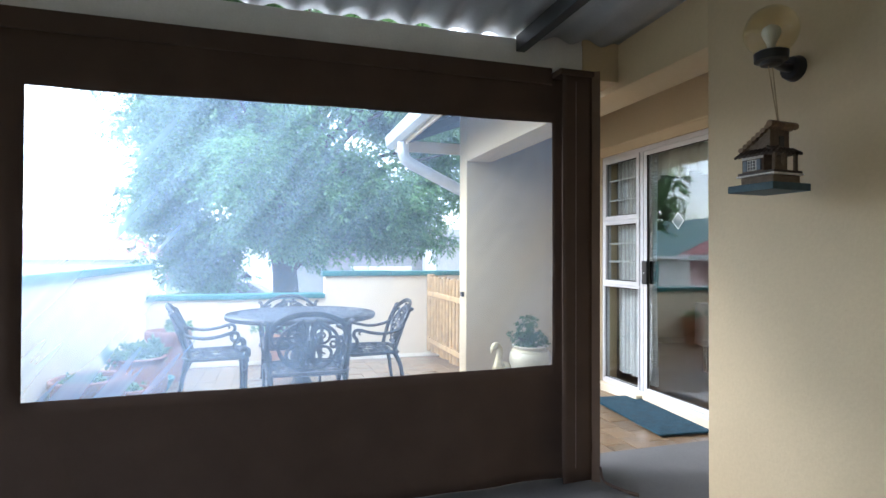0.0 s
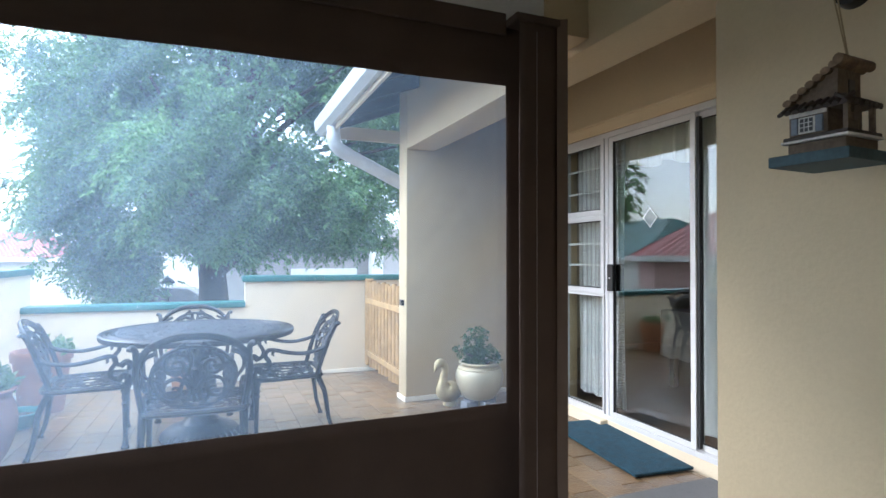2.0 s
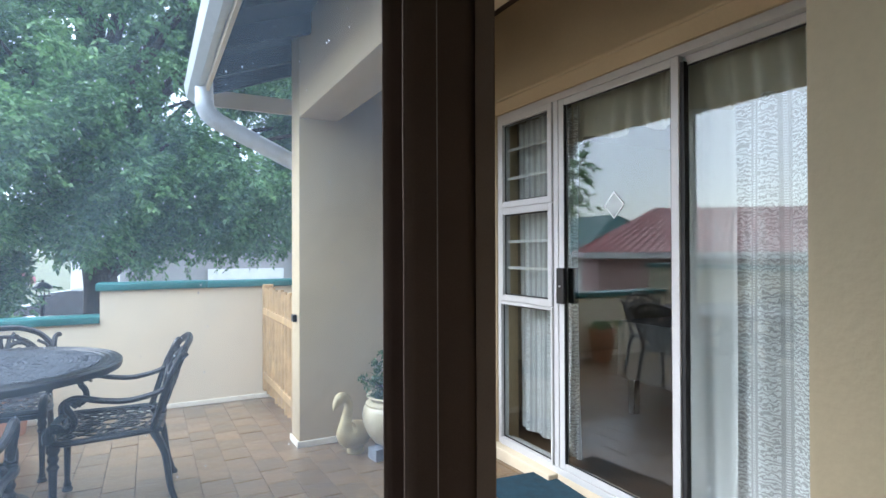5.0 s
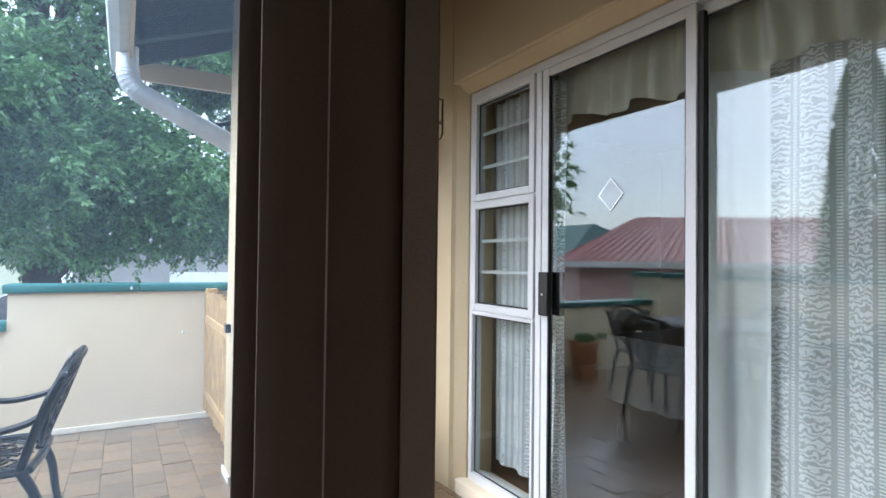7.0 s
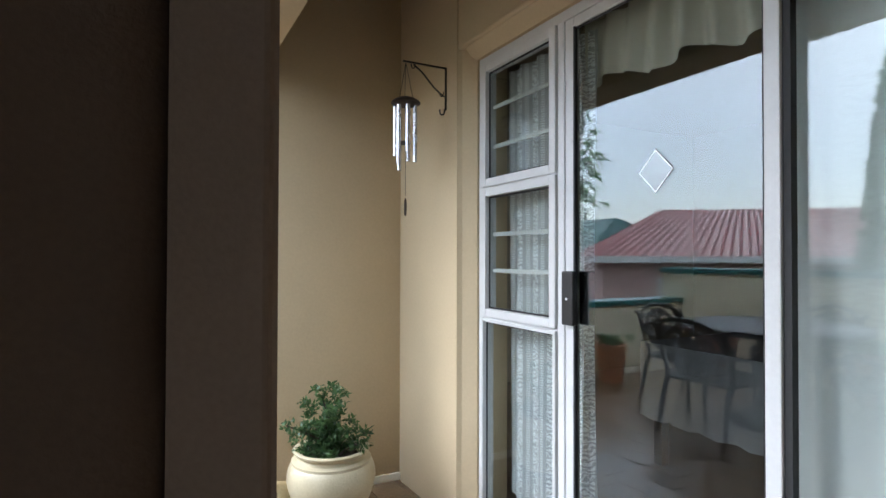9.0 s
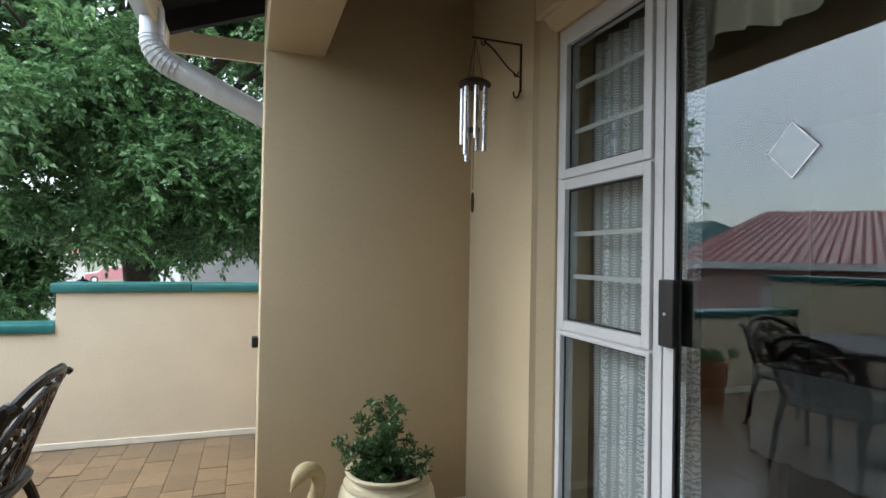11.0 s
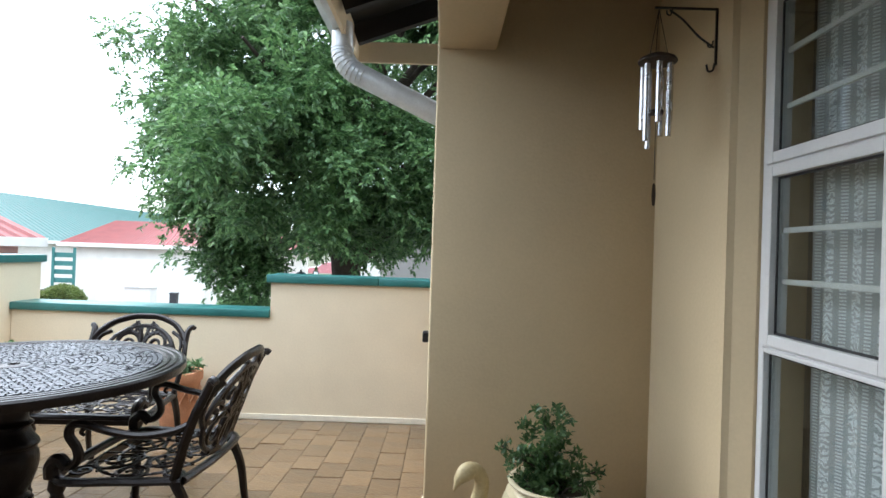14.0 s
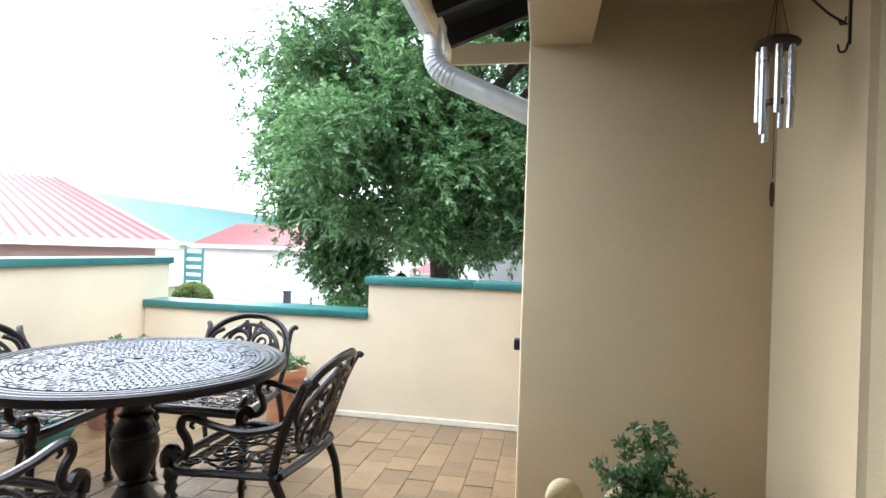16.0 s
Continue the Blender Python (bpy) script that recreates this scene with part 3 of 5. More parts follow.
# ---- curtains behind the glass ----
def lace(name, color, holes, bands, shade=1.0):
    m = bpy.data.materials.new(name)
    m.use_nodes = True
    n, l = m.node_tree.nodes, m.node_tree.links
    b, out = n["Principled BSDF"], n["Material Output"]
    b.inputs["Base Color"].default_value, b.inputs["Roughness"].default_value = (*color, 1), 0.9
    tc, wv, w2, w3, mp = n.new("ShaderNodeTexCoord"), n.new("ShaderNodeTexWave"), n.new("ShaderNodeTexWave"), n.new("ShaderNodeTexWave"), n.new("ShaderNodeMapping")
    mp.inputs["Scale"].default_value = (1, 1, 0.0)
    l.new(tc.outputs["Object"], mp.inputs["Vector"]), l.new(mp.outputs[0], wv.inputs["Vector"])
    wv.bands_direction = "Y"
    wv.inputs["Scale"].default_value, wv.inputs["Distortion"].default_value = bands, 0
    # leafy motif up the broad bands, a fine ladder up the narrow ones
    for w, scale, bend in ((w2, 17, 10), (w3, 30, 0)):
        w.bands_direction = "Z"
        l.new(tc.outputs["Object"], w.inputs["Vector"])
        w.inputs["Scale"].default_value, w.inputs["Distortion"].default_value, w.inputs["Detail"].default_value, w.inputs["Detail Scale"].default_value = scale, bend, 2, 2.2

    def over(socket, limit):
        q = n.new("ShaderNodeMath")
        q.operation = "GREATER_THAN"
        l.new(socket, q.inputs[0])
        q.inputs[1].default_value = limit
        return q.outputs[0]

    def joined(kind, a, b):
        q = n.new("ShaderNodeMath")
        q.operation = kind
        l.new(a, q.inputs[0]), l.new(b, q.inputs[1])
        return q.outputs[0]

    edge = n.new("ShaderNodeMath")
    edge.operation = "LESS_THAN"
    l.new(wv.outputs["Fac"], edge.inputs[0])
    edge.inputs[1].default_value = 0.045
    woven = joined("MAXIMUM", joined("MULTIPLY", over(w2.outputs["Fac"], 0.42), over(wv.outputs["Fac"], 0.30)), joined("MULTIPLY", over(w3.outputs["Fac"], 0.5), edge.outputs[0]))
    mr = n.new("ShaderNodeMapRange")
    mr.inputs["To Min"].default_value, mr.inputs["To Max"].default_value = 1 - holes, 0.96
    l.new(woven, mr.inputs["Value"])
    tr, mx, tl, m2 = n.new("ShaderNodeBsdfTransparent"), n.new("ShaderNodeMixShader"), n.new("ShaderNodeBsdfTranslucent"), n.new("ShaderNodeMixShader")
    tl.inputs[0].default_value = (*color, 1)
    m2.inputs[0].default_value = 0.25
    l.new(b.outputs[0], m2.inputs[1]), l.new(tl.outputs[0], m2.inputs[2])
    l.new(mr.outputs[0], mx.inputs[0]), l.new(tr.outputs[0], mx.inputs[1]), l.new(m2.outputs[0], mx.inputs[2])
    l.new(mx.outputs[0], out.inputs["Surface"])
    return m


LACE = lace("lace", (0.92, 0.93, 0.94), 0.45, 2.6)
SHEER = lace("sheer", (0.86, 0.87, 0.87), 0.10, 0.02)
VALANCE = lace("valance_cloth", (0.72, 0.68, 0.58), 0.06, 0.02)


def curtain(name, label, y0, y1, z0, z1, x, folds, amp, m, scallop=0.0, taper=0.0):
    bm = bmesh.new()
    n, k = max(24, int((y1 - y0) * folds * 12)), 10
    rows = []
    for j in range(k + 1):
        row = []
        for i in range(n + 1):
            u, v = i / n, j / k
            y = y0 + (y1 - y0) * u
            y = y + taper * math.sin(v * math.pi) * (0.5 - u)
            lo = z0 + scallop * (0.5 - 0.5 * math.cos(2 * math.pi * (y1 - y0) * 3.0 * u)) + 0.03 * noise.noise((y * 6, x, 0)) * (scallop > 0)
            row.append(bm.verts.new((x + amp * math.sin((u * (y1 - y0)) * folds * 2 * math.pi + 0.6 * math.sin(v * 3 + u * 5)), y, lo + (z1 - lo) * v)))
        rows.append(row)
    for a, b in zip(rows, rows[1:]):
        for i in range(n):
            bm.faces.new((a[i], a[i + 1], b[i + 1], b[i]))
    ob = part(name, bm, m, None, "", True)
    return tagged(ob, label, "curtain")


curtain("lace_curtain", "white lace curtain behind the side light", 4.11, 4.605, 0.15, 2.14, 3.545, 7, 0.016, LACE)
curtain("lace_curtain", "white lace curtain hanging behind the fixed leaf", 2.42, 3.11, 0.15, 2.14, 3.575, 5, 0.022, LACE)
curtain("sheer_curtain", "plain white sheer curtain in soft folds behind the fixed leaf", 3.085, 3.33, 0.15, 2.14, 3.552, 8, 0.012, SHEER)
curtain("lace_curtain", "narrow gathered white curtain beside the door mullion", 3.985, 4.085, 0.13, 2.12, 3.51, 20, 0.010, LACE, 0, 0.06)
curtain("valance", "grey sheer valance across the top of the glass door", 2.42, 4.09, 1.885, 2.16, 3.53, 9, 0.02, VALANCE, 0.05)

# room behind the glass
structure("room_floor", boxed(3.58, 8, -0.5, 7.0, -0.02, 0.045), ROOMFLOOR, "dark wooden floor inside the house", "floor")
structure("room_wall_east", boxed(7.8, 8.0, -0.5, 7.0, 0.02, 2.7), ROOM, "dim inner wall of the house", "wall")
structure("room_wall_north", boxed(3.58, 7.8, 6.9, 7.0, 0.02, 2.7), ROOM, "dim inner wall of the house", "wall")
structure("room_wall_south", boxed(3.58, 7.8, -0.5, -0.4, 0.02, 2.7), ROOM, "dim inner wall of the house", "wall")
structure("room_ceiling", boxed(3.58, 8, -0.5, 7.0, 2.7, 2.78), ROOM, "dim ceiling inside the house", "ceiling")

# cloth-covered table inside the room
dining = thing("dining_table", "table under a long white cloth inside the dim room", "table")
bm = bmesh.new()
n, rim = 96, []
for k in range(n):
    u = k / n * 4
    side, f = int(u), u - int(u)
    rim.append((((4.62, 3.40), (5.50, 3.40), (5.50, 4.80), (4.62, 4.80))[side], ((5.50, 3.40), (5.50, 4.80), (4.62, 4.80), (4.62, 3.40))[side], f))
top_ring = [bm.verts.new((a[0] + (b[0] - a[0]) * f, a[1] + (b[1] - a[1]) * f, 0.76)) for a, b, f in rim]
hem_ring = []
for k, v in enumerate(top_ring):
    out = (v.co - Vector((5.06, 4.1, 0.76))).normalized() * (0.03 + 0.022 * math.sin(k * 1.9))
    hem_ring.append(bm.verts.new((v.co.x + out.x, v.co.y + out.y, 0.33 + 0.012 * math.sin(k * 1.9 + 1))))
for k in range(n):
    bm.faces.new((hem_ring[k], hem_ring[(k + 1) % n], top_ring[(k + 1) % n], top_ring[k]))
bm.faces.new(top_ring)
bmesh.ops.recalc_face_normals(bm, faces=bm.faces)
# white linen coloured mid grey, the room's dimness put into the colour
part("tablecloth", bm, mat("dimmed_linen", (0.27, 0.27, 0.28), 0.85, 6, 0.08, 0.15), dining, "white tablecloth", True)
for x in (4.70, 5.42):
    for y in (3.48, 4.72):
        part("leg", boxed(x - 0.03, x + 0.03, y - 0.03, y + 0.03, 0.046, 0.755, bevel=0.004), DARKWOOD, dining)


# ---- picket gate ----
gate = thing("picket_gate", "pale wooden picket gate standing closed", "gate", at=Matrix.Translation((0, 0, -0.05)))
for i in range(11):
    y = 5.76 + i * 0.125
    h = 1.0 + 0.012 * ((i * 7) % 3)
    bm = bmesh.new()
    tube(bm, [(2.36, y, 0.05 + 0.01 * ((i * 5) % 3)), (2.36, y, h - 0.04), (2.36, y, h), (2.36, y, h + 0.01)], (0.027, 0.024), 8)
    part("picket", bm, WOOD, gate, "", True)
for z in (0.20, 0.80):
    part("rail", boxed(2.328, 2.352, 5.70, 7.06, z - 0.03, z + 0.03, bevel=0.004), WOOD, gate)
structure("gate_post", boxed(2.33, 2.42, 7.0, 7.085, 0.0, 1.0, bevel=0.006), WOOD, "weathered wooden gate post by the patio wall", "post")


# ---- cast metal chairs and table ----
def spiral(c, r, turns, start, flip=1, steps=26, grow=0.12):
    return [(c[0] + flip * r * (grow + (1 - grow) * k / steps) * math.cos(start + turns * 2 * math.pi * k / steps),
             c[1] + r * (grow + (1 - grow) * k / steps) * math.sin(start + turns * 2 * math.pi * k / steps)) for k in range(steps + 1)]


def back_at(u, v):
    """A place on the curved, leaning chair back: u across, v up."""
    return Vector((u, -0.235 - 0.15 * v + 0.05 * (u / 0.28) ** 2, 0.425 + 0.425 * v))


def garden_chair():
    c = thing("garden_chair", "dark brown cast metal garden armchair with a scrollwork back and seat", "chair", "chairs round the patio table")
    # seat
    bm = bmesh.new()
    rim = smooth_line([(-0.25, -0.22, 0.42), (0, -0.245, 0.42), (0.25, -0.22, 0.42), (0.275, 0, 0.42), (0.27, 0.22, 0.42), (0, 0.255, 0.425), (-0.27, 0.22, 0.42), (-0.275, 0, 0.42), (-0.25, -0.22, 0.42)], 5)
    tube(bm, rim, 0.02, 8, 0.8)
    seat = part("seat", bm, IRON, c, "", True)
    for fx in (-1, 1):
        for cx, cy, r, st in ((0.09, -0.09, 0.085, 0.3), (0.09, 0.10, 0.09, 3.4), (0.20, 0.0, 0.07, 1.8), (0.20, 0.17, 0.05, 0), (0.20, -0.16, 0.05, 3)):
            part("scroll", tube(bmesh.new(), [(x, y, 0.425) for x, y in spiral((fx * cx, cy), r, 1.6, st, fx)], 0.0085, 5, 0.6), IRON, seat, "", True)
    for r in (0.045, 0.13, 0.20):
        part("ring", tube(bmesh.new(), [(r * 1.15 * math.cos(a), r * math.sin(a), 0.423) for a in (2 * math.pi * k / 28 for k in range(29))], 0.008, 5, 0.6), IRON, seat, "", True)
    for k in range(14):
        a = 2 * math.pi * k / 14
        part("spoke", tube(bmesh.new(), [(0.05 * math.cos(a), 0.045 * math.sin(a), 0.423), (0.24 * math.cos(a + 0.25), 0.21 * math.sin(a + 0.25), 0.42)], 0.009, 5, 0.5), IRON, seat, "", True)
    # back
    bm = bmesh.new()
    arch = smooth_line([back_at(-0.255, 0.0), back_at(-0.275, 0.35), back_at(-0.272, 0.66), back_at(-0.20, 0.88), back_at(-0.09, 0.985), back_at(0, 1.0), back_at(0.09, 0.985), back_at(0.20, 0.88), back_at(0.272, 0.66), back_at(0.275, 0.35), back_at(0.255, 0.0)], 5)
    tube(bm, arch, 0.019, 8, 0.75)
    back = part("backrest", bm, IRON, c, "", True)
    bm = bmesh.new()
    ring = [back_at(0.205 * math.cos(a), 0.47 + 0.40 * math.sin(a)) for a in (2 * math.pi * k / 36 for k in range(37))]
    tube(bm, ring, 0.015, 6, 0.7)
    for fx in (-1, 1):
        for cu, cv, r, st, tu in ((0.085, 0.62, 0.075, -1.4, 1.7), (0.10, 0.30, 0.085, 1.0, 1.5), (0.055, 0.82, 0.04, 2.5, 1.3), (0.165, 0.50, 0.05, 0.5, 1.3)):
            pts = [back_at(fx * cu + (x - fx * cu), cv + (v - cv) * 2.4) for x, v in spiral((fx * cu, cv), r, tu, st, fx)]
            tube(bm, pts, (0.009, 0.014), 6, 0.7)
        tube(bm, smooth_line([back_at(0, 0.06), back_at(fx * 0.07, 0.22), back_at(fx * 0.045, 0.48), back_at(fx * 0.01, 0.70), back_at(fx * 0.05, 0.93)], 4), 0.013, 6, 0.7)
        tube(bm, smooth_line([back_at(fx * 0.20, 0.40), back_at(fx * 0.245, 0.55), back_at(fx * 0.235, 0.72), back_at(fx * 0.18, 0.80)], 4), 0.013, 6, 0.7)
    part("back_scrollwork", bm, IRON, back, "", True)
    # central palmette
    bm = bmesh.new()
    for k in range(7):
        a = (k - 3) * 0.36
        tube(bm, smooth_line([back_at(0, 0.34), back_at(0.05 * math.sin(a), 0.34 + 0.13 * math.cos(a)), back_at(0.10 * math.sin(a), 0.34 + 0.24 * math.cos(a))], 3), (0.008, 0.017), 6, 0.6)
    tube(bm, [back_at(-0.12, 0.12), back_at(0, 0.07), back_at(0.12, 0.12)], 0.02, 6, 0.6)
    part("palmette", bm, IRON, back, "", True)
    for fx in (-1, 1):
        # finial ears on the top corners
        bm = bmesh.new()
        e = back_at(fx * 0.262, 0.77)
        tube(bm, smooth_line([back_at(fx * 0.272, 0.64), e + Vector((fx * 0.012, -0.012, 0.02)), e + Vector((fx * 0.03, -0.03, 0.045)), e + Vector((fx * 0.038, -0.045, 0.035))], 4), (0.018, 0.014), 7)
        part("finial", bm, IRON, back, "", True)
        # arms
        bm = bmesh.new()
        p = back_at(fx * 0.272, 0.50)
        tube(bm, smooth_line([p, (fx * 0.285, -0.20, 0.61), (fx * 0.292, -0.09, 0.592), (fx * 0.295, 0.02, 0.605), (fx * 0.295, 0.11, 0.628), (fx * 0.294, 0.155, 0.622), (fx * 0.293, 0.165, 0.585), (fx * 0.290, 0.140, 0.545), (fx * 0.285, 0.135, 0.505), (fx * 0.280, 0.160, 0.475), (fx * 0.275, 0.200, 0.470)], 5), (0.016, 0.019), 8, 0.85)
        tube(bm, smooth_line([(fx * 0.295, 0.105, 0.622), (fx * 0.295, 0.122, 0.600), (fx * 0.295, 0.108, 0.588)], 3), (0.010, 0.006), 6)
        tube(bm, smooth_line([(fx * 0.277, 0.175, 0.462), (fx * 0.272, 0.210, 0.492), (fx * 0.268, 0.240, 0.470), (fx * 0.266, 0.238, 0.425)], 4), (0.022, 0.026), 8)
        part("arm", bm, IRON, c, "", True)
        # legs
        bm = bmesh.new()
        lathe(bm, [(0.014, 0), (0.026, 0.004), (0.027, 0.016), (0.017, 0.03), (0.021, 0.042), (0.014, 0.055), (0.016, 0.16), (0.019, 0.29), (0.028, 0.305), (0.017, 0.322), (0.026, 0.345), (0.020, 0.365), (0.030, 0.385), (0.026, 0.42)], 12, (fx * 0.262, 0.222, 0))
        part("leg", bm, IRON, c, "", True)
        bm = bmesh.new()
        tube(bm, smooth_line([back_at(fx * 0.255, 0.0), (fx * 0.255, -0.25, 0.30), (fx * 0.262, -0.275, 0.13), (fx * 0.268, -0.31, 0.012)], 5), (0.021, 0.014), 8)
        lathe(bm, [(0.012, 0), (0.022, 0.004), (0.022, 0.016), (0.012, 0.03)], 10, (fx * 0.268, -0.31, 0))
        part("leg", bm, IRON, c, "", True)
    bm = bmesh.new()
    box(bm, -0.25, 0.25, 0.215, 0.23, 0.375, 0.41, 0.004)
    part("apron", bm, IRON, c)
    return c


chair = garden_chair()
chair.matrix_basis = pose(0.61, 4.23, 0, 0, 0, 0)
copy_thing(chair, pose(1.20, 5.05, patio_z(5.05), 0, 0, 90))
copy_thing(chair, pose(-0.09, 5.19, patio_z(5.19), 0, 0, -84))
copy_thing(chair, pose(0.555, 5.80, patio_z(5.80), 0, 0, 182))

TX, TY, TZ, TR = 0.62, 5.03, 0.766, 0.635
table = thing("patio_table", "round dark cast metal patio table, wet, on a turned pedestal", "table", at=Matrix.Translation((TX, TY, patio_z(TY))))
bm = bmesh.new()
lathe(bm, [(0.03, TZ - 0.03), (TR - 0.02, TZ - 0.03), (TR - 0.005, TZ - 0.04), (TR, TZ - 0.03), (TR, TZ - 0.008), (TR - 0.008, TZ), (TR - 0.02, TZ), (TR - 0.024, TZ - 0.005), (TR - 0.034, TZ - 0.005), (TR - 0.038, TZ), (TR - 0.05, TZ), (TR - 0.054, TZ - 0.005), (TR - 0.064, TZ - 0.005), (TR - 0.068, TZ - 0.001), (TR - 0.08, TZ - 0.001), (TR - 0.085, TZ - 0.008), (0.03, TZ - 0.008)], 72)
top = part("tabletop", bm, IRON, table, "wet dark metal top with a woven relief", True)
bm = bmesh.new()
verts, faces = [], []
for j in range(23):
    r = 0.070 + j * 0.0208
    n = max(8, int(2 * math.pi * r / 0.030))
    for k in range(n):
        a = 2 * math.pi * (k + 0.5 * (j % 2)) / n
        tang = (j + k) % 2 == 0
        hu, hv = (0.0195, 0.0090) if tang else (0.0085, 0.0106)
        z0, z1 = TZ - 0.009, TZ - 0.001 + random.uniform(-0.0008, 0.0006)
        ca, sa = math.cos(a), math.sin(a)
        base = len(verts)
        tilt = random.uniform(-0.0016, 0.0016)
        for z, sh in ((z0, 1.0), (z1, 0.86)):
            for su, sv in ((-1, -1), (1, -1), (1, 1), (-1, 1)):
                u, w = su * hu * sh, sv * hv * sh
                verts.append(((r + w) * ca - u * sa, (r + w) * sa + u * ca, z + (tilt * su if sh < 1 else 0)))
        faces += [tuple(base + q for q in f) for f in ((4, 5, 6, 7), (0, 1, 5, 4), (1, 2, 6, 5), (2, 3, 7, 6), (3, 0, 4, 7))]
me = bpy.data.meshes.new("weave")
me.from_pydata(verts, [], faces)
me.materials.append(WET_SHEEN_IRON)
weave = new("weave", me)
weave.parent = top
weave["kind"] = "stuff"
part("umbrella_ring", lathe(bmesh.new(), [(0.022, TZ - 0.012), (0.022, TZ + 0.004), (0.03, TZ + 0.004), (0.055, TZ - 0.001), (0.055, TZ - 0.012)], 24), IRON, top, "", True)
ped = rounded_profile([(0.15, 0.10), (0.10, 0.15), (0.070, 0.20), (0.060, 0.225), (0.074, 0.235), (0.060, 0.25), (0.078, 0.29), (0.096, 0.35), (0.098, 0.40), (0.088, 0.43), (0.098, 0.445), (0.094, 0.46), (0.074, 0.49), (0.064, 0.515), (0.076, 0.53), (0.058, 0.55), (0.064, 0.62), (0.10, 0.69), (0.2, 0.735)], 3)
part("pedestal", lathe(bmesh.new(), ped, 32), IRON, table, "", True)
bm = bmesh.new()
flute = []
prof = [(0.255, 0.0), (0.262, 0.02), (0.25, 0.045), (0.22, 0.075), (0.16, 0.10), (0.10, 0.13)]
n = 64
rings = [[bm.verts.new((r * (1 + (0.035 if k % 2 else -0.02) * (0 < i < 5)) * math.cos(2 * math.pi * k / n), r * (1 + (0.035 if k % 2 else -0.02) * (0 < i < 5)) * math.sin(2 * math.pi * k / n), z)) for k in range(n)] for i, (r, z) in enumerate(prof)]
for a, b in zip(rings, rings[1:]):
    for k in range(n):
        bm.faces.new((a[k], a[(k + 1) % n], b[(k + 1) % n], b[k]))
bm.faces.new(rings[-1])
part("fluted_base", bm, IRON, table, "", True)

# ---- wall lamp and hanging bird house ----
lamp = thing("wall_lamp", "black wall lamp with a clear amber glass globe", "lamp")
part("wall_plate", tube(bmesh.new(), [(2.28, 1.654, 1.975), (2.262, 1.654, 1.975), (2.25, 1.654, 1.975)], (0.05, 0.042), 24), BLACK, lamp, "", True)
part("arm", tube(bmesh.new(), smooth_line([(2.26, 1.654, 1.975), (2.20, 1.64, 1.968), (2.13, 1.61, 1.966), (2.10, 1.602, 1.972)], 5), 0.016, 10), BLACK, lamp, "", True)
part("collar", lathe(bmesh.new(), [(0.02, -0.015), (0.035, -0.01), (0.04, 0.0), (0.056, 0.005), (0.058, 0.035), (0.05, 0.04)], 24, (2.10, 1.60, 1.962)), BLACK, lamp, "", True)
bm = bmesh.new()
bmesh.ops.create_uvsphere(bm, u_segments=32, v_segments=20, radius=0.092)
bmesh.ops.translate(bm, vec=(2.10, 1.60, 2.077), verts=bm.verts)
globe = part("globe", bm, clear("amber_glass", (0.95, 0.90, 0.76)), lamp, "clear amber glass globe", True)
globe.visible_shadow = False
part("bulb", lathe(bmesh.new(), rounded_profile([(0.014, 0.04), (0.014, 0.065), (0.03, 0.10), (0.028, 0.125), (0.005, 0.14)], 3), 16, (2.10, 1.60, 1.962)), STEEL, lamp, "", True)
# ---- the tree behind the wall ----
def leaf_material(name, c0, c1, patch=0.9):
    m = bpy.data.materials.new(name)
    m.use_nodes = True
    n, l = m.node_tree.nodes, m.node_tree.links
    b, out = n["Principled BSDF"], n["Material Output"]
    geo, ramp = n.new("ShaderNodeNewGeometry"), n.new("ShaderNodeValToRGB")
    ramp.color_ramp.elements[0].color, ramp.color_ramp.elements[1].color = (*c0, 1), (*c1, 1)
    l.new(geo.outputs["Random Per Island"], ramp.inputs[0])
    tc, no, mr, sc = n.new("ShaderNodeTexCoord"), n.new("ShaderNodeTexNoise"), n.new("ShaderNodeMapRange"), n.new("ShaderNodeVectorMath")
    no.inputs["Scale"].default_value, no.inputs["Detail"].default_value = patch, 2
    mr.inputs["From Min"].default_value, mr.inputs["From Max"].default_value, mr.inputs["To Min"].default_value, mr.inputs["To Max"].default_value = 0.3, 0.7, 0.6, 1.35
    sc.operation = "SCALE"
    l.new(tc.outputs["Object"], no.inputs["Vector"]), l.new(no.outputs["Fac"], mr.inputs["Value"])
    l.new(ramp.outputs[0], sc.inputs[0]), l.new(mr.outputs[0], sc.inputs["Scale"])
    l.new(sc.outputs[0], b.inputs["Base Color"])
    b.inputs["Roughness"].default_value = 0.42
    tl, mx = n.new("ShaderNodeBsdfTranslucent"), n.new("ShaderNodeMixShader")
    l.new(sc.outputs[0], tl.inputs[0])
    mx.inputs[0].default_value = 0.42
    l.new(b.outputs[0], mx.inputs[1]), l.new(tl.outputs[0], mx.inputs[2]), l.new(mx.outputs[0], out.inputs["Surface"])
    return m


LEAF = leaf_material("tree_leaf", (0.050, 0.118, 0.045), (0.205, 0.345, 0.135))
SHRUB = leaf_material("shrub_leaf", (0.035, 0.085, 0.030), (0.115, 0.20, 0.068))
BUSH = leaf_material("bush_leaf", (0.12, 0.17, 0.05), (0.26, 0.33, 0.11))
SUCC = leaf_material("pale_leaf", (0.10, 0.20, 0.08), (0.24, 0.36, 0.18))


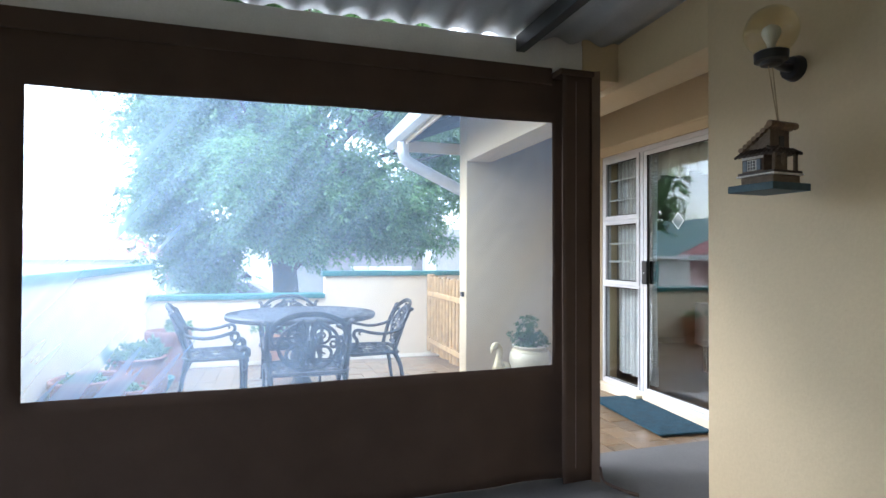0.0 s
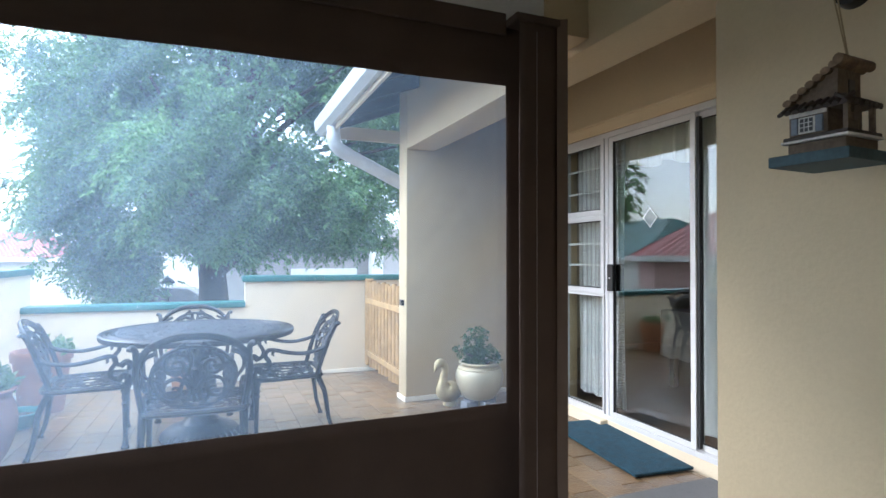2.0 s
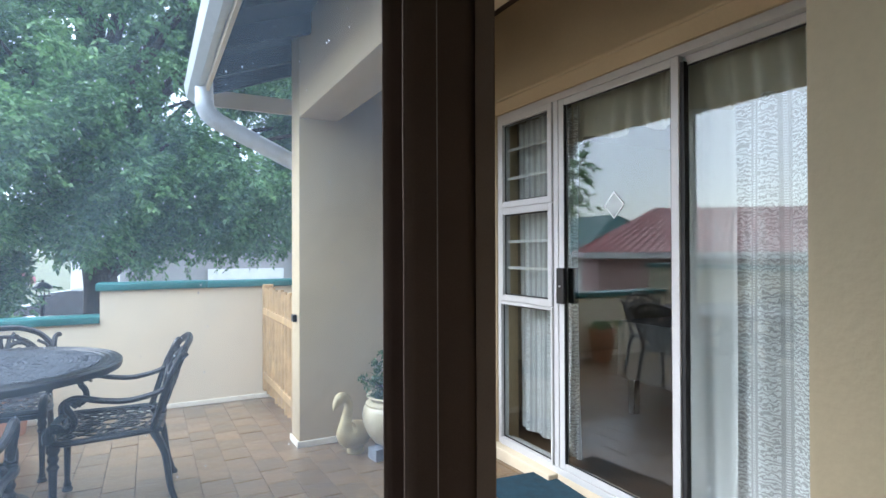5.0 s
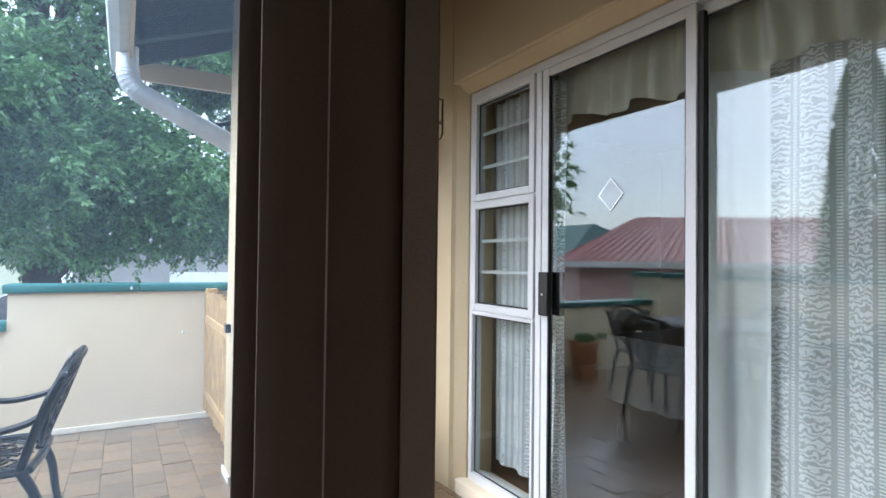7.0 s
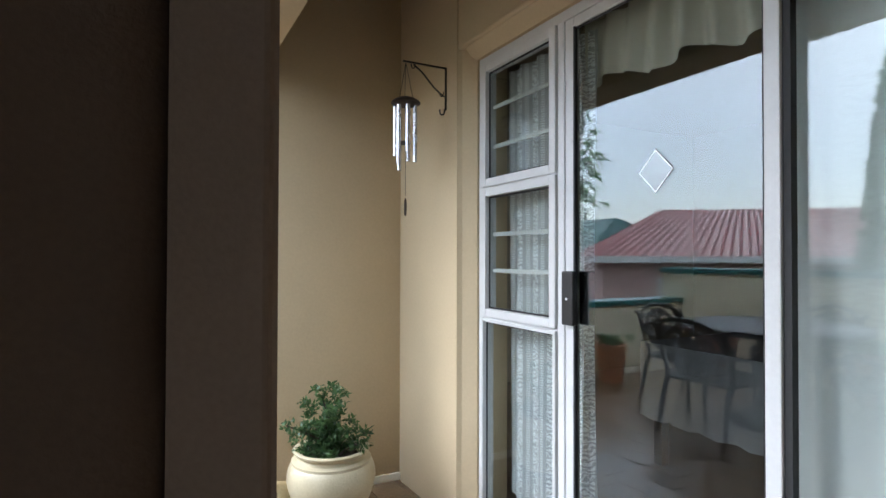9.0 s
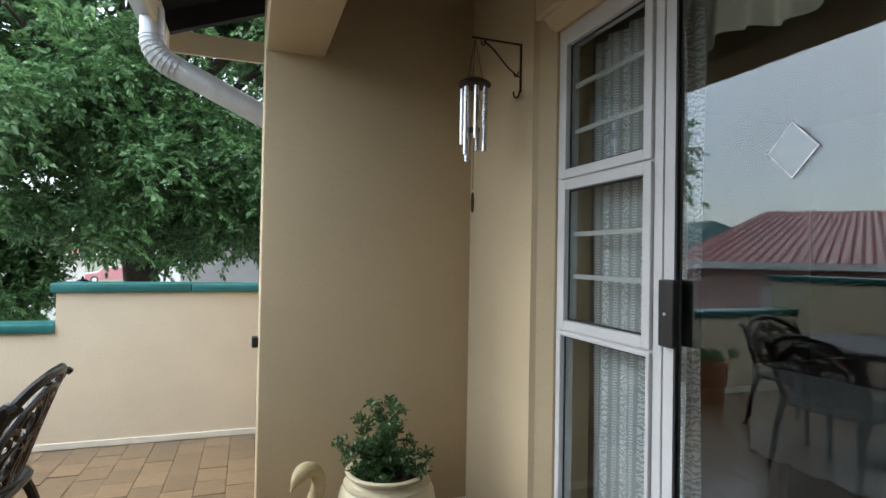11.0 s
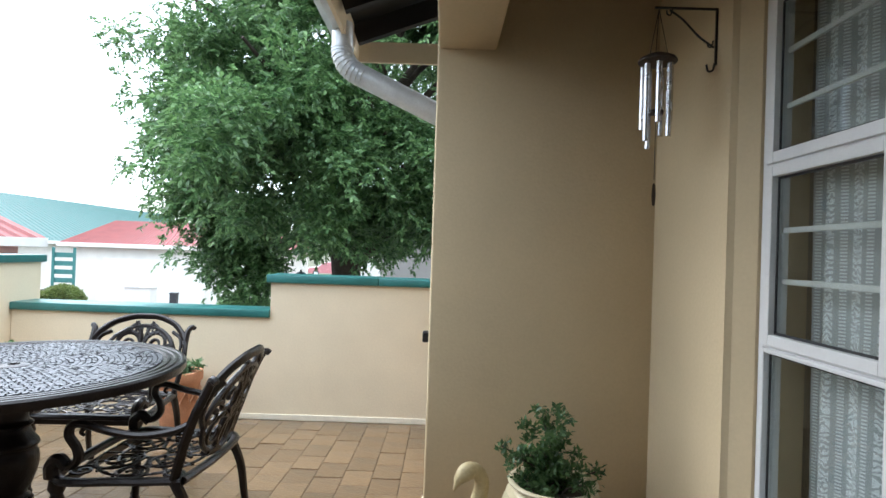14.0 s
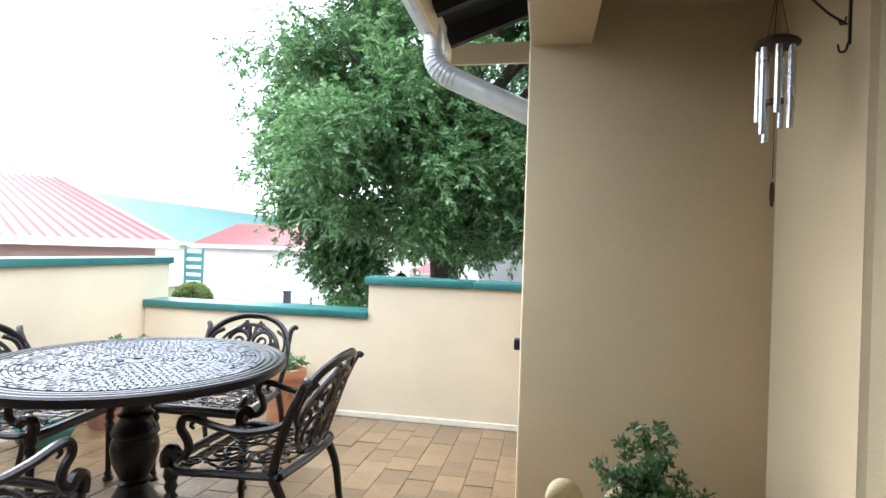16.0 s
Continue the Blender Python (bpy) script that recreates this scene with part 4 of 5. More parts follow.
def leaf_mesh(name, origins, dirs, length, width, material, parent, rng, droop=0.3):
    """Many folded leaflets: two quads' worth of triangles each, bent along the midrib."""
    k = len(origins)
    d = dirs / np.linalg.norm(dirs, axis=1, keepdims=True)
    side = np.cross(d, np.array([0, 0, 1.0]) + 0.6 * rng.normal(size=(k, 3)))
    side /= np.linalg.norm(side, axis=1, keepdims=True) + 1e-9
    up = np.cross(side, d)
    ln = length * rng.uniform(0.7, 1.25, (k, 1))
    wd = width * rng.uniform(0.8, 1.2, (k, 1))
    sag = np.array([0, 0, -1.0]) * ln * droop
    v = np.stack([origins, origins + d * ln * 0.45 + side * wd * 0.5 + up * wd * 0.15, origins + d * ln + sag * 0.6, origins + d * ln * 0.45 - side * wd * 0.5 + up * wd * 0.15], 1).reshape(-1, 3)
    base = np.arange(k)[:, None] * 4
    f = np.concatenate([base + np.array([0, 1, 2]), base + np.array([0, 2, 3])], 1).reshape(-1, 3)
    me = bpy.data.meshes.new(name)
    me.vertices.add(len(v)), me.loops.add(len(f) * 3), me.polygons.add(len(f))
    me.vertices.foreach_set("co", v.astype(np.float32).ravel())
    me.loops.foreach_set("vertex_index", f.astype(np.int32).ravel())
    me.polygons.foreach_set("loop_start", np.arange(0, len(f) * 3, 3, dtype=np.int32))
    me.update(), me.validate()
    me.materials.append(material)
    ob = new(name, me)
    ob.parent = parent
    ob["kind"] = "stuff"
    return ob


def sprays(centres, rng, count, spread, leaflets, stalk):
    """Drooping compound leaves round clump centres: origins and directions of the leaflets."""
    o, d = [], []
    for c, s in centres:
        n = int(count * s)
        p = c + rng.normal(size=(n, 3)) * spread * s ** 0.4 * np.array([1, 1, 0.75])
        w = (p - c) + rng.normal(size=(n, 3)) * 0.25 + np.array([0, 0, -0.06])
        w /= np.linalg.norm(w, axis=1, keepdims=True) + 1e-9
        side = np.cross(w, [0, 0, 1.0]) + 1e-6
        side /= np.linalg.norm(side, axis=1, keepdims=True)
        for k in range(leaflets):
            t = (k // 2 + 1) / (leaflets / 2 + 0.5)
            s2 = 1 if k % 2 else -1
            q = p + w * stalk * t + np.array([0, 0, -0.22]) * stalk * t * t
            o.append(q)
            d.append(w * 0.7 + side * s2 * 0.8 * (k < leaflets - 1) + np.array([0, 0, -0.12]) + rng.normal(size=(n, 3)) * 0.25)
    return np.concatenate(o), np.concatenate(d)


# ---- hanging bird house ----
bird = thing("bird_house", "small weathered wooden bird house hanging from the wall lamp", "bird house", at=pose(2.085, 1.60, 1.484, 0, 0, 4) @ Matrix.Diagonal((0.95, 0.92, 0.97, 1)))
BIRDWOOD = mat("birdhouse_wood", (0.13, 0.095, 0.065), 0.8, 20, 0.3, 0.5, stain=0.4)
BIRDTILE = mat("birdhouse_tile", (0.17, 0.11, 0.065), 0.85, 30, 0.35, 0.5, stain=0.5)
BIRDTEAL = mat("birdhouse_base", (0.045, 0.085, 0.10), 0.7, 20, 0.2, 0.3)
BIRDPALE = mat("birdhouse_pale", (0.62, 0.60, 0.56), 0.8, 20, 0.2, 0.3)
BIRDBLUE = mat("birdhouse_shutter", (0.17, 0.20, 0.24), 0.8, 20, 0.2, 0.3)
part("base_board", boxed(-0.10, 0.10, -0.10, 0.10, 0, 0.027, bevel=0.002), BIRDTEAL, bird, "dusty teal base board")
part("plinth", boxed(-0.066, 0.075, -0.075, 0.068, 0.027, 0.058, bevel=0.003), BIRDWOOD, bird)
part("ledge", boxed(-0.079, 0.08, -0.088, 0.079, 0.058, 0.064, bevel=0.0015), BIRDPALE, bird, "pale painted ledge")
part("ledge", boxed(-0.074, 0.078, -0.083, 0.076, 0.064, 0.074, bevel=0.002), DARKWOOD, bird, "dark wooden ledge")
lower = part("lower_house", boxed(-0.060, 0.066, -0.030, 0.068, 0.074, 0.138, bevel=0.002), BIRDWOOD, bird)
part("wall_band", boxed(-0.063, -0.0602, -0.028, 0.066, 0.124, 0.134), BIRDPALE, lower, "pale painted band")
win = part("window", boxed(-0.0665, -0.0604, -0.002, 0.040, 0.080, 0.120, bevel=0.001), BIRDPALE, lower, "pale window surround")
part("window_opening", boxed(-0.068, -0.0667, 0.003, 0.035, 0.084, 0.116), BLACK, lower)
for y in (0.0125, 0.0235):
    part("glazing_bar", boxed(-0.0692, -0.0682, y - 0.001, y + 0.001, 0.084, 0.116), BIRDPALE, lower)
for z in (0.0945, 0.1055):
    part("glazing_bar", boxed(-0.0696, -0.0693, 0.003, 0.035, z - 0.001, z + 0.001), BIRDPALE, lower)
for y in (-0.020, 0.042):
    part("shutter", boxed(-0.067, -0.0604, y, y + 0.017, 0.080, 0.120, bevel=0.001), BIRDBLUE, lower, "grey blue shutter")
for x in (-0.056, -0.008, 0.054):
    part("porch_post", boxed(x - 0.006, x + 0.006, -0.078, -0.066, 0.074, 0.134, bevel=0.001), BIRDWOOD, bird)
part("porch_wall", boxed(-0.050, -0.014, -0.075, -0.068, 0.074, 0.098), BIRDWOOD, bird)
part("porch_beam", boxed(-0.064, 0.068, -0.080, -0.031, 0.134, 0.142, bevel=0.001), BIRDWOOD, bird)
for k in range(9):
    y = -0.078 + 0.0195 * k
    part("awning_tile", tube(bmesh.new(), [(-0.045, y, 0.158), (-0.082, y, 0.134)], 0.0095, 8, 0.6), DARKWOOD, bird, "", True)
for k in range(7):
    x = -0.062 + 0.0215 * k
    part("awning_tile", tube(bmesh.new(), [(x, -0.050, 0.158), (x, -0.086, 0.138)], 0.0105, 8, 0.6), DARKWOOD, bird, "", True)
# upper storey under a single pitch that falls to the north
bm = bmesh.new()
lo = [bm.verts.new(q) for q in ((-0.045, -0.045, 0.142), (0.055, -0.045, 0.142), (0.055, 0.058, 0.142), (-0.045, 0.058, 0.142))]
hi = [bm.verts.new(q) for q in ((-0.045, -0.045, 0.232), (0.055, -0.045, 0.232), (0.055, 0.058, 0.170), (-0.045, 0.058, 0.170))]
for k in range(4):
    bm.faces.new((lo[k], lo[(k + 1) % 4], hi[(k + 1) % 4], hi[k]))
bm.faces.new(lo), bm.faces.new(hi)
bmesh.ops.recalc_face_normals(bm, faces=bm.faces)
part("upper_house", bm, BIRDWOOD, bird, "bleached wooden upper storey")
part("upper_door", boxed(0.0, 0.026, -0.048, -0.0455, 0.165, 0.205), BLACK, bird)
for k in range(7):
    y, z = 0.074 - 0.0195 * k, 0.166 + 0.0117 * k
    part("roof_tile", tube(bmesh.new(), [(-0.060, y, z), (0.070, y, z)], 0.0125, 9, 0.75), BIRDTILE, bird, "", True)
part("ridge_tile", tube(bmesh.new(), [(-0.066, -0.058, 0.243), (0.076, -0.058, 0.243)], 0.0135, 10), BIRDTILE, bird, "", True)
STRING = mat("string", (0.30, 0.22, 0.12), 0.9)
for dx in (-0.010, 0.012):
    part("string", tube(bmesh.new(), [(-0.012 + dx * 0.2, -0.052, 0.25), (0.012 + dx, 0.0, 0.478)], 0.0018, 6), STRING, bird)

# ---- wind chime on its bracket ----
bracket = thing("wall_bracket", "black wrought iron bracket screwed to the tan wall", "bracket")
part("arm", boxed(3.095, 3.33, 4.844, 4.852, 2.189, 2.196), BLACK, bracket)
part("upright", boxed(3.322, 3.33, 4.844, 4.852, 1.985, 2.189), BLACK, bracket)
part("brace", tube(bmesh.new(), smooth_line([(3.15, 4.848, 2.185), (3.20, 4.848, 2.15), (3.26, 4.848, 2.09), (3.318, 4.848, 2.05)], 4), 0.004, 6), BLACK, bracket, "", True)
part("hook", tube(bmesh.new(), smooth_line([(3.322, 4.848, 1.99), (3.315, 4.848, 1.965), (3.298, 4.848, 1.962), (3.292, 4.848, 1.985)], 4), 0.004, 6), BLACK, bracket, "", True)
for x, z in ((3.315, 2.075), (3.16, 2.19)):
    part("hook", tube(bmesh.new(), smooth_line([(x, 4.848, z), (x - 0.006, 4.848, z - 0.022), (x - 0.018, 4.848, z - 0.022), (x - 0.022, 4.848, z - 0.006)], 4), 0.003, 6), BLACK, bracket, "", True)
chime = thing("wind_chime", "silver tube wind chime with a dark wooden disc", "wind chime")
CX, CY = 3.11, 4.848
part("disc", lathe(bmesh.new(), rounded_profile([(0.005, 2.02), (0.03, 2.018), (0.065, 2.0), (0.066, 1.985), (0.02, 1.982)], 3), 24, (CX, CY, 0)), DARKWOOD, chime, "", True)
for k in range(3):
    a = k * 2.09
    part("cord", tube(bmesh.new(), [(CX, CY, 2.187), (CX + 0.04 * math.cos(a), CY + 0.04 * math.sin(a), 2.01)], 0.0015, 5), BLACK, chime)
for k in range(7):
    a = 2 * math.pi * k / 7
    x, y, ln = CX + 0.05 * math.cos(a), CY + 0.05 * math.sin(a), 0.205 + 0.016 * ((k * 3) % 7)
    part("tube", tube(bmesh.new(), [(x, y, 1.975), (x, y, 1.975 - ln)], 0.0105, 10), TUBE, chime, "", True)
part("clapper", lathe(bmesh.new(), [(0.004, 1.81), (0.026, 1.808), (0.026, 1.795), (0.004, 1.793)], 16, (CX, CY, 0)), DARKWOOD, chime, "", True)
part("clapper_cord", tube(bmesh.new(), [(CX, CY, 2.0), (CX, CY, 1.55)], 0.0014, 5), BLACK, chime)
bm = bmesh.new()
sides = [[bm.verts.new((CX + dx + 0.007 * math.sin(2 * math.pi * k / 16), CY + 0.003 * math.sin(2 * math.pi * k / 16), 1.495 + 0.042 * math.cos(2 * math.pi * k / 16))) for k in range(16)] for dx in (-0.002, 0.002)]
for k in range(16):
    bm.faces.new((sides[0][k], sides[0][(k + 1) % 16], sides[1][(k + 1) % 16], sides[1][k]))
bm.faces.new(sides[0]), bm.faces.new(sides[1])
bmesh.ops.recalc_face_normals(bm, faces=bm.faces)
part("wind_sail", bm, DARKWOOD, chime, "thin dark wooden wind catcher")

# ---- door mat ----
dm = part("door_mat", boxed(-0.205, 0.205, -0.51, 0.51, 0, 0.018, bevel=0.006), MAT)
dm.matrix_basis = pose(3.172, 3.72, 0.005, 0, 0, -5)
tagged(dm, "dark teal bristly door mat in front of the sliding door", "door mat")


# ---- pots ----
def leaves_on(name, origin, n, spread, length, width, material, parent, seed, up=0.6, rosettes=14):
    r = np.random.default_rng(seed)
    c = r.normal(size=(rosettes, 3)) * np.array(spread)
    c[:, 2] = np.abs(c[:, 2])
    o, d = [], []
    for q in c:
        k = n // rosettes
        v = r.normal(size=(k, 3)) + np.array([q[0] * 2, q[1] * 2, up])
        o.append(np.array(origin) + q + r.normal(size=(k, 3)) * 0.012), d.append(v)
    return leaf_mesh(name, np.concatenate(o), np.concatenate(d), length, width, material, parent, r, 0.12), c


def pot(name, label, at, profile, material, soil_r, soil_z, category="plant pot"):
    p = thing(name, label, category, at=Matrix.Translation((at[0], at[1], at[2] + patio_z(at[1]))))
    part("pot", lathe(bmesh.new(), rounded_profile(profile, 3), 36), material, p, "", True)
    part("soil", lathe(bmesh.new(), [(0.01, soil_z), (soil_r * 0.6, soil_z + 0.012), (soil_r, soil_z)], 24), SOIL, p, "dark potting soil", True)
    return p


def jar(r, h, neck, lip):
    return [(r * 0.45, 0), (r * 0.62, 0.01), (r * 0.86, h * 0.25), (r, h * 0.55), (r * 0.93, h * 0.78), (neck, h * 0.90), (lip, h * 0.97), (lip, h), (lip - 0.02, h), (neck - 0.025, h * 0.9), (neck - 0.03, h * 0.8)]


GREYBRICK = mat("grey_brick", (0.22, 0.23, 0.25), 0.85, 12, 0.2, 0.4)
for dx, dy, rz in ((-0.12, -0.05, 10), (0.02, -0.13, -4), (0.11, 0.05, 30), (-0.03, 0.10, -15)):
    b = part("brick", boxed(-0.055, 0.055, -0.05, 0.05, 0, 0.075, bevel=0.006), GREYBRICK)
    b.matrix_basis = pose(2.80 + dx, 4.99 + dy, patio_z(4.98) + 0.001, 0, 0, rz)
    tagged(b, "grey brick under the cream jar", "brick", "bricks under the jar")
jar_pot = pot("plant_jar", "cream glazed round jar with a green shrub, on bricks", (2.80, 4.99, 0.076), jar(0.205, 0.31, 0.15, 0.175), CREAMPOT, 0.15, 0.27)
part("band", lathe(bmesh.new(), [(0.176, 0.245), (0.184, 0.25), (0.184, 0.262), (0.170, 0.268)], 36), CREAMPOT, jar_pot, "", True)
shrub_ob, c = leaves_on("foliage", (-0.02, 0, 0.295), 2500, (0.060, 0.060, 0.125), 0.032, 0.014, SHRUB, jar_pot, 3, 0.7, 80)
for q in c[:16]:
    part("stem", tube(bmesh.new(), smooth_line([(q[0] * 0.2, q[1] * 0.2, 0.27), (q[0] * 0.5, q[1] * 0.5, 0.30 + q[2] * 0.5), (q[0] - 0.03, q[1], 0.30 + q[2])], 3), (0.006, 0.003), 5), BARK, jar_pot)
p = pot("terracotta_bowl", "wide dark terracotta bowl with seedlings", (-0.76, 4.12, 0), [(0.13, 0), (0.16, 0.02), (0.195, 0.25), (0.208, 0.39), (0.222, 0.40), (0.222, 0.45), (0.196, 0.45), (0.188, 0.39)], TERRA, 0.196, 0.42)
leaves_on("foliage", (0.01, 0, 0.42), 200, (0.07, 0.07, 0.01), 0.045, 0.022, SUCC, p, 11, 0.6, 10)
p = pot("terracotta_pot", "large round terracotta pot with pale green leafy plants", (-0.64, 4.92, 0), jar(0.215, 0.46, 0.18, 0.205), TERRA, 0.17, 0.42)
leaves_on("foliage", (-0.02, 0, 0.44), 800, (0.095, 0.095, 0.045), 0.07, 0.03, SUCC, p, 12, 0.6, 26)
p = pot("terracotta_pot", "tall terracotta pot with leafy plants by the west wall", (-0.65, 6.38, 0), [(0.14, 0), (0.16, 0.02), (0.205, 0.43), (0.222, 0.44), (0.222, 0.515), (0.195, 0.515), (0.19, 0.45)], TERRA, 0.19, 0.47)
leaves_on("foliage", (0.06, 0, 0.50), 380, (0.08, 0.08, 0.055), 0.055, 0.026, SUCC, p, 13, 0.6, 20)
p = pot("terracotta_pot", "small terracotta pot with a zigzag band by the low wall", (0.43, 6.86, 0), [(0.10, 0), (0.115, 0.02), (0.15, 0.33), (0.165, 0.34), (0.165, 0.40), (0.142, 0.40), (0.136, 0.35)], PALETERRA, 0.136, 0.37)
leaves_on("foliage", (0, 0, 0.38), 350, (0.09, 0.09, 0.05), 0.06, 0.028, SUCC, p, 14, 0.6, 16)
part("zigzag_band", tube(bmesh.new(), [((0.139 + 0.010 * (k % 2)) * math.cos(2 * math.pi * k / 24), (0.139 + 0.010 * (k % 2)) * math.sin(2 * math.pi * k / 24), 0.19 + 0.09 * (k % 2)) for k in range(25)], 0.010, 5), mat("zigzag_terracotta", (0.60, 0.35, 0.22), 0.7), p, "pale zigzag relief")
pot("teal_bowl", "low teal glazed bowl on the paving by the west wall", (-0.68, 5.84, 0), [(0.09, 0), (0.12, 0.015), (0.155, 0.08), (0.17, 0.12), (0.15, 0.12), (0.14, 0.085)], TEAL, 0.135, 0.085, "bowl")

p = pot("terracotta_pot", "small terracotta pot with seedlings beside the wide bowl", (-0.59, 4.51, 0), [(0.075, 0), (0.09, 0.01), (0.108, 0.23), (0.118, 0.24), (0.118, 0.285), (0.10, 0.285), (0.097, 0.24)], TERRA, 0.098, 0.25)
leaves_on("foliage", (0, 0, 0.26), 120, (0.05, 0.05, 0.02), 0.05, 0.025, SUCC, p, 16, 0.6, 8)

# ---- goose ornament ----
bm = bmesh.new()
rows = []
body = [(-0.13, 0.10, 0.012), (-0.11, 0.105, 0.035), (-0.06, 0.11, 0.068), (0.0, 0.115, 0.082), (0.06, 0.125, 0.074), (0.085, 0.15, 0.054), (0.085, 0.19, 0.038), (0.07, 0.245, 0.031), (0.058, 0.295, 0.028), (0.066, 0.335, 0.027), (0.095, 0.362, 0.028), (0.130, 0.358, 0.033), (0.158, 0.335, 0.022), (0.172, 0.312, 0.009), (0.180, 0.295, 0.004)]
line = smooth_line([(a, 0, z) for a, z, r in body], 3)
rad = smooth_line([(r, 0, 0) for a, z, r in body], 3)
for i, pnt in enumerate(line):
    dr = (line[min(i + 1, len(line) - 1)] - line[max(i - 1, 0)]).normalized()
    v = dr.cross(Vector((0, 1, 0))).normalized()
    rows.append([bm.verts.new(pnt + rad[i].x * (math.cos(t) * Vector((0, 1, 0)) + 1.05 * math.sin(t) * v)) for t in (2 * math.pi * k / 16 for k in range(16))])
for a, b in zip(rows, rows[1:]):
    for k in range(16):
        bm.faces.new((a[k], a[(k + 1) % 16], b[(k + 1) % 16], b[k]))
bm.faces.new(rows[0]), bm.faces.new(rows[-1])
bmesh.ops.recalc_face_normals(bm, faces=bm.faces)
lathe(bm, [(0.05, 0), (0.055, 0.01), (0.04, 0.05)], 14, (0, 0, 0))
goose = part("goose_statue", bm, GOOSE, None, "", True)
goose.matrix_basis = pose(2.585, 5.13, patio_z(5.13) + 0.001, 0, 0, 205) @ Matrix.Scale(1.06, 4)
tagged(goose, "cream painted stone goose ornament standing by the wall", "statue")


# ---- beyond the walls ----
def roof_ribs(parent, p0, p1, q0, q1, n, m):
    """Raised ribs of a sheet roof from the eave p0-p1 to the ridge q0-q1."""
    verts, faces = [], []
    p0, p1, q0, q1 = (Vector(q) for q in (p0, p1, q0, q1))
    nrm = (p1 - p0).cross(q0 - p0).normalized() * 0.05
    nrm = -nrm if nrm.z < 0 else nrm
    for k in range(n):
        t = (k + 0.5) / n
        w = (p1 - p0) / n * 0.18
        a, b = p0.lerp(p1, t), q0.lerp(q1, t)
        i = len(verts)
        verts += [a - w, a + nrm, a + w, b - w, b + nrm, b + w]
        faces += [(i, i + 1, i + 4, i + 3), (i + 1, i + 2, i + 5, i + 4)]
    me = bpy.data.meshes.new("ribs")
    me.from_pydata([tuple(v) for v in verts], [], faces)
    me.materials.append(m)
    ob = new("ribs", me)
    ob.parent = parent
    ob["kind"] = "stuff"


def hip_house(name, label, x0, x1, y0, y1, zg, ze, zr, ridge, wall, roofing, over=0.4, windows=(), turn=0):
    h = thing(name, label, "house", at=Matrix.Translation((x1, y0, 0)) @ pose(0, 0, 0, 0, 0, turn) @ Matrix.Translation((-x1, -y0, 0)))
    part("wall", boxed(x0, x1, y0, y1, zg, ze), wall, h)
    bm = bmesh.new()
    a, b, c, d = (x0 - over, y0 - over, ze), (x1 + over, y0 - over, ze), (x1 + over, y1 + over, ze), (x0 - over, y1 + over, ze)
    r0, r1 = (*ridge[0], zr), (*ridge[1], zr)
    V = [bm.verts.new(q) for q in (a, b, c, d, r0, r1)]
    if abs(ridge[0][0] - ridge[1][0]) > abs(ridge[0][1] - ridge[1][1]):
        fs = ((0, 1, 5, 4), (1, 2, 5), (2, 3, 4, 5), (3, 0, 4), (3, 2, 1, 0))
        sides = ((a, b, r0, r1, 60), (b, c, r1, r1, 24))
    else:
        fs = ((0, 1, 4), (1, 2, 5, 4), (2, 3, 5), (3, 0, 4, 5), (3, 2, 1, 0))
        sides = ((a, b, r0, r0, 30), (b, c, r0, r1, 70))
    for f in fs:
        bm.faces.new([V[i] for i in f])
    rf = part("roof", bm, roofing, h, "ribbed sheet metal roof")
    for s in sides:
        roof_ribs(rf, *s, roofing)
    part("fascia", boxed(x0 - over - 0.02, x1 + over + 0.02, y0 - over - 0.06, y0 - over + 0.06, ze - 0.14, ze + 0.03), WHITE, h, "white gutter board")
    part("fascia", boxed(x1 + over - 0.06, x1 + over + 0.06, y0 - over + 0.065, y1 + over, ze - 0.14, ze + 0.03), WHITE, h, "white gutter board")
    for wx0, wx1, wz0, wz1, m in windows:
        f = part("window", boxed(wx0, wx1, y0 - 0.03, y0 - 0.004, wz0, wz1), WHITE, h)
        part("pane", boxed(wx0 + 0.08, wx1 - 0.08, y0 - 0.045, y0 - 0.032, wz0 + 0.06, wz1 - 0.06), m, f)
    return h


GREENROOF = mat("green_sheet", (0.035, 0.11, 0.10), 0.5, 3, 0.12, 0.05)
hip_house("neighbour_house", "pink plastered house with a red sheet roof across the lane", -19.55, -5.95, 13.6, 20.4, -1.5, 1.26, 2.78, ((-17.5, 17.0), (-8.2, 17.0)), PINK, REDROOF, 0.4, ((-9.75, -7.35, -1.4, 0.7, OFFWHITE), (-14.0, -12.3, -0.4, 0.8, DARKSTEEL)), 38)
hip_house("garage_house", "white plastered garage with a red sheet roof across the street", -14.25, -5.0, 27.5, 33, -1.5, 1.16, 2.3, ((-13.9, 30.2), (-6.6, 30.2)), OFFWHITE, REDROOF, 0.35, ((-12.8, -8.2, -1.45, 0.55, WHITE),))
hip_house("green_roof_house", "long house with a green sheet metal roof far behind", -32, -20, 30, 62, -1.5, 1.2, 4.2, ((-26, 33), (-26, 58)), OFFWHITE, GREENROOF, 0.5)
hip_house("far_house", "pale house with a red roof behind the tree", -1.5, 8.0, 29.0, 36, -1.5, 2.1, 4.6, ((1.5, 32.5), (5, 32.5)), OFFWHITE, REDROOF, 0.4)
flat = thing("flat_garage", "grey plastered flat-roofed garage behind the gate", "garage")
GREYWALL = mat("grey_plaster", (0.36, 0.34, 0.32), 0.8, 2, 0.08, 0.1, stain=0.2)
part("wall", boxed(0.75, 11, 17.0, 24, -1.5, 1.55), GREYWALL, flat)
part("parapet", boxed(0.65, 11.1, 16.9, 24.1, 1.55, 2.1, bevel=0.02), GREYWALL, flat)
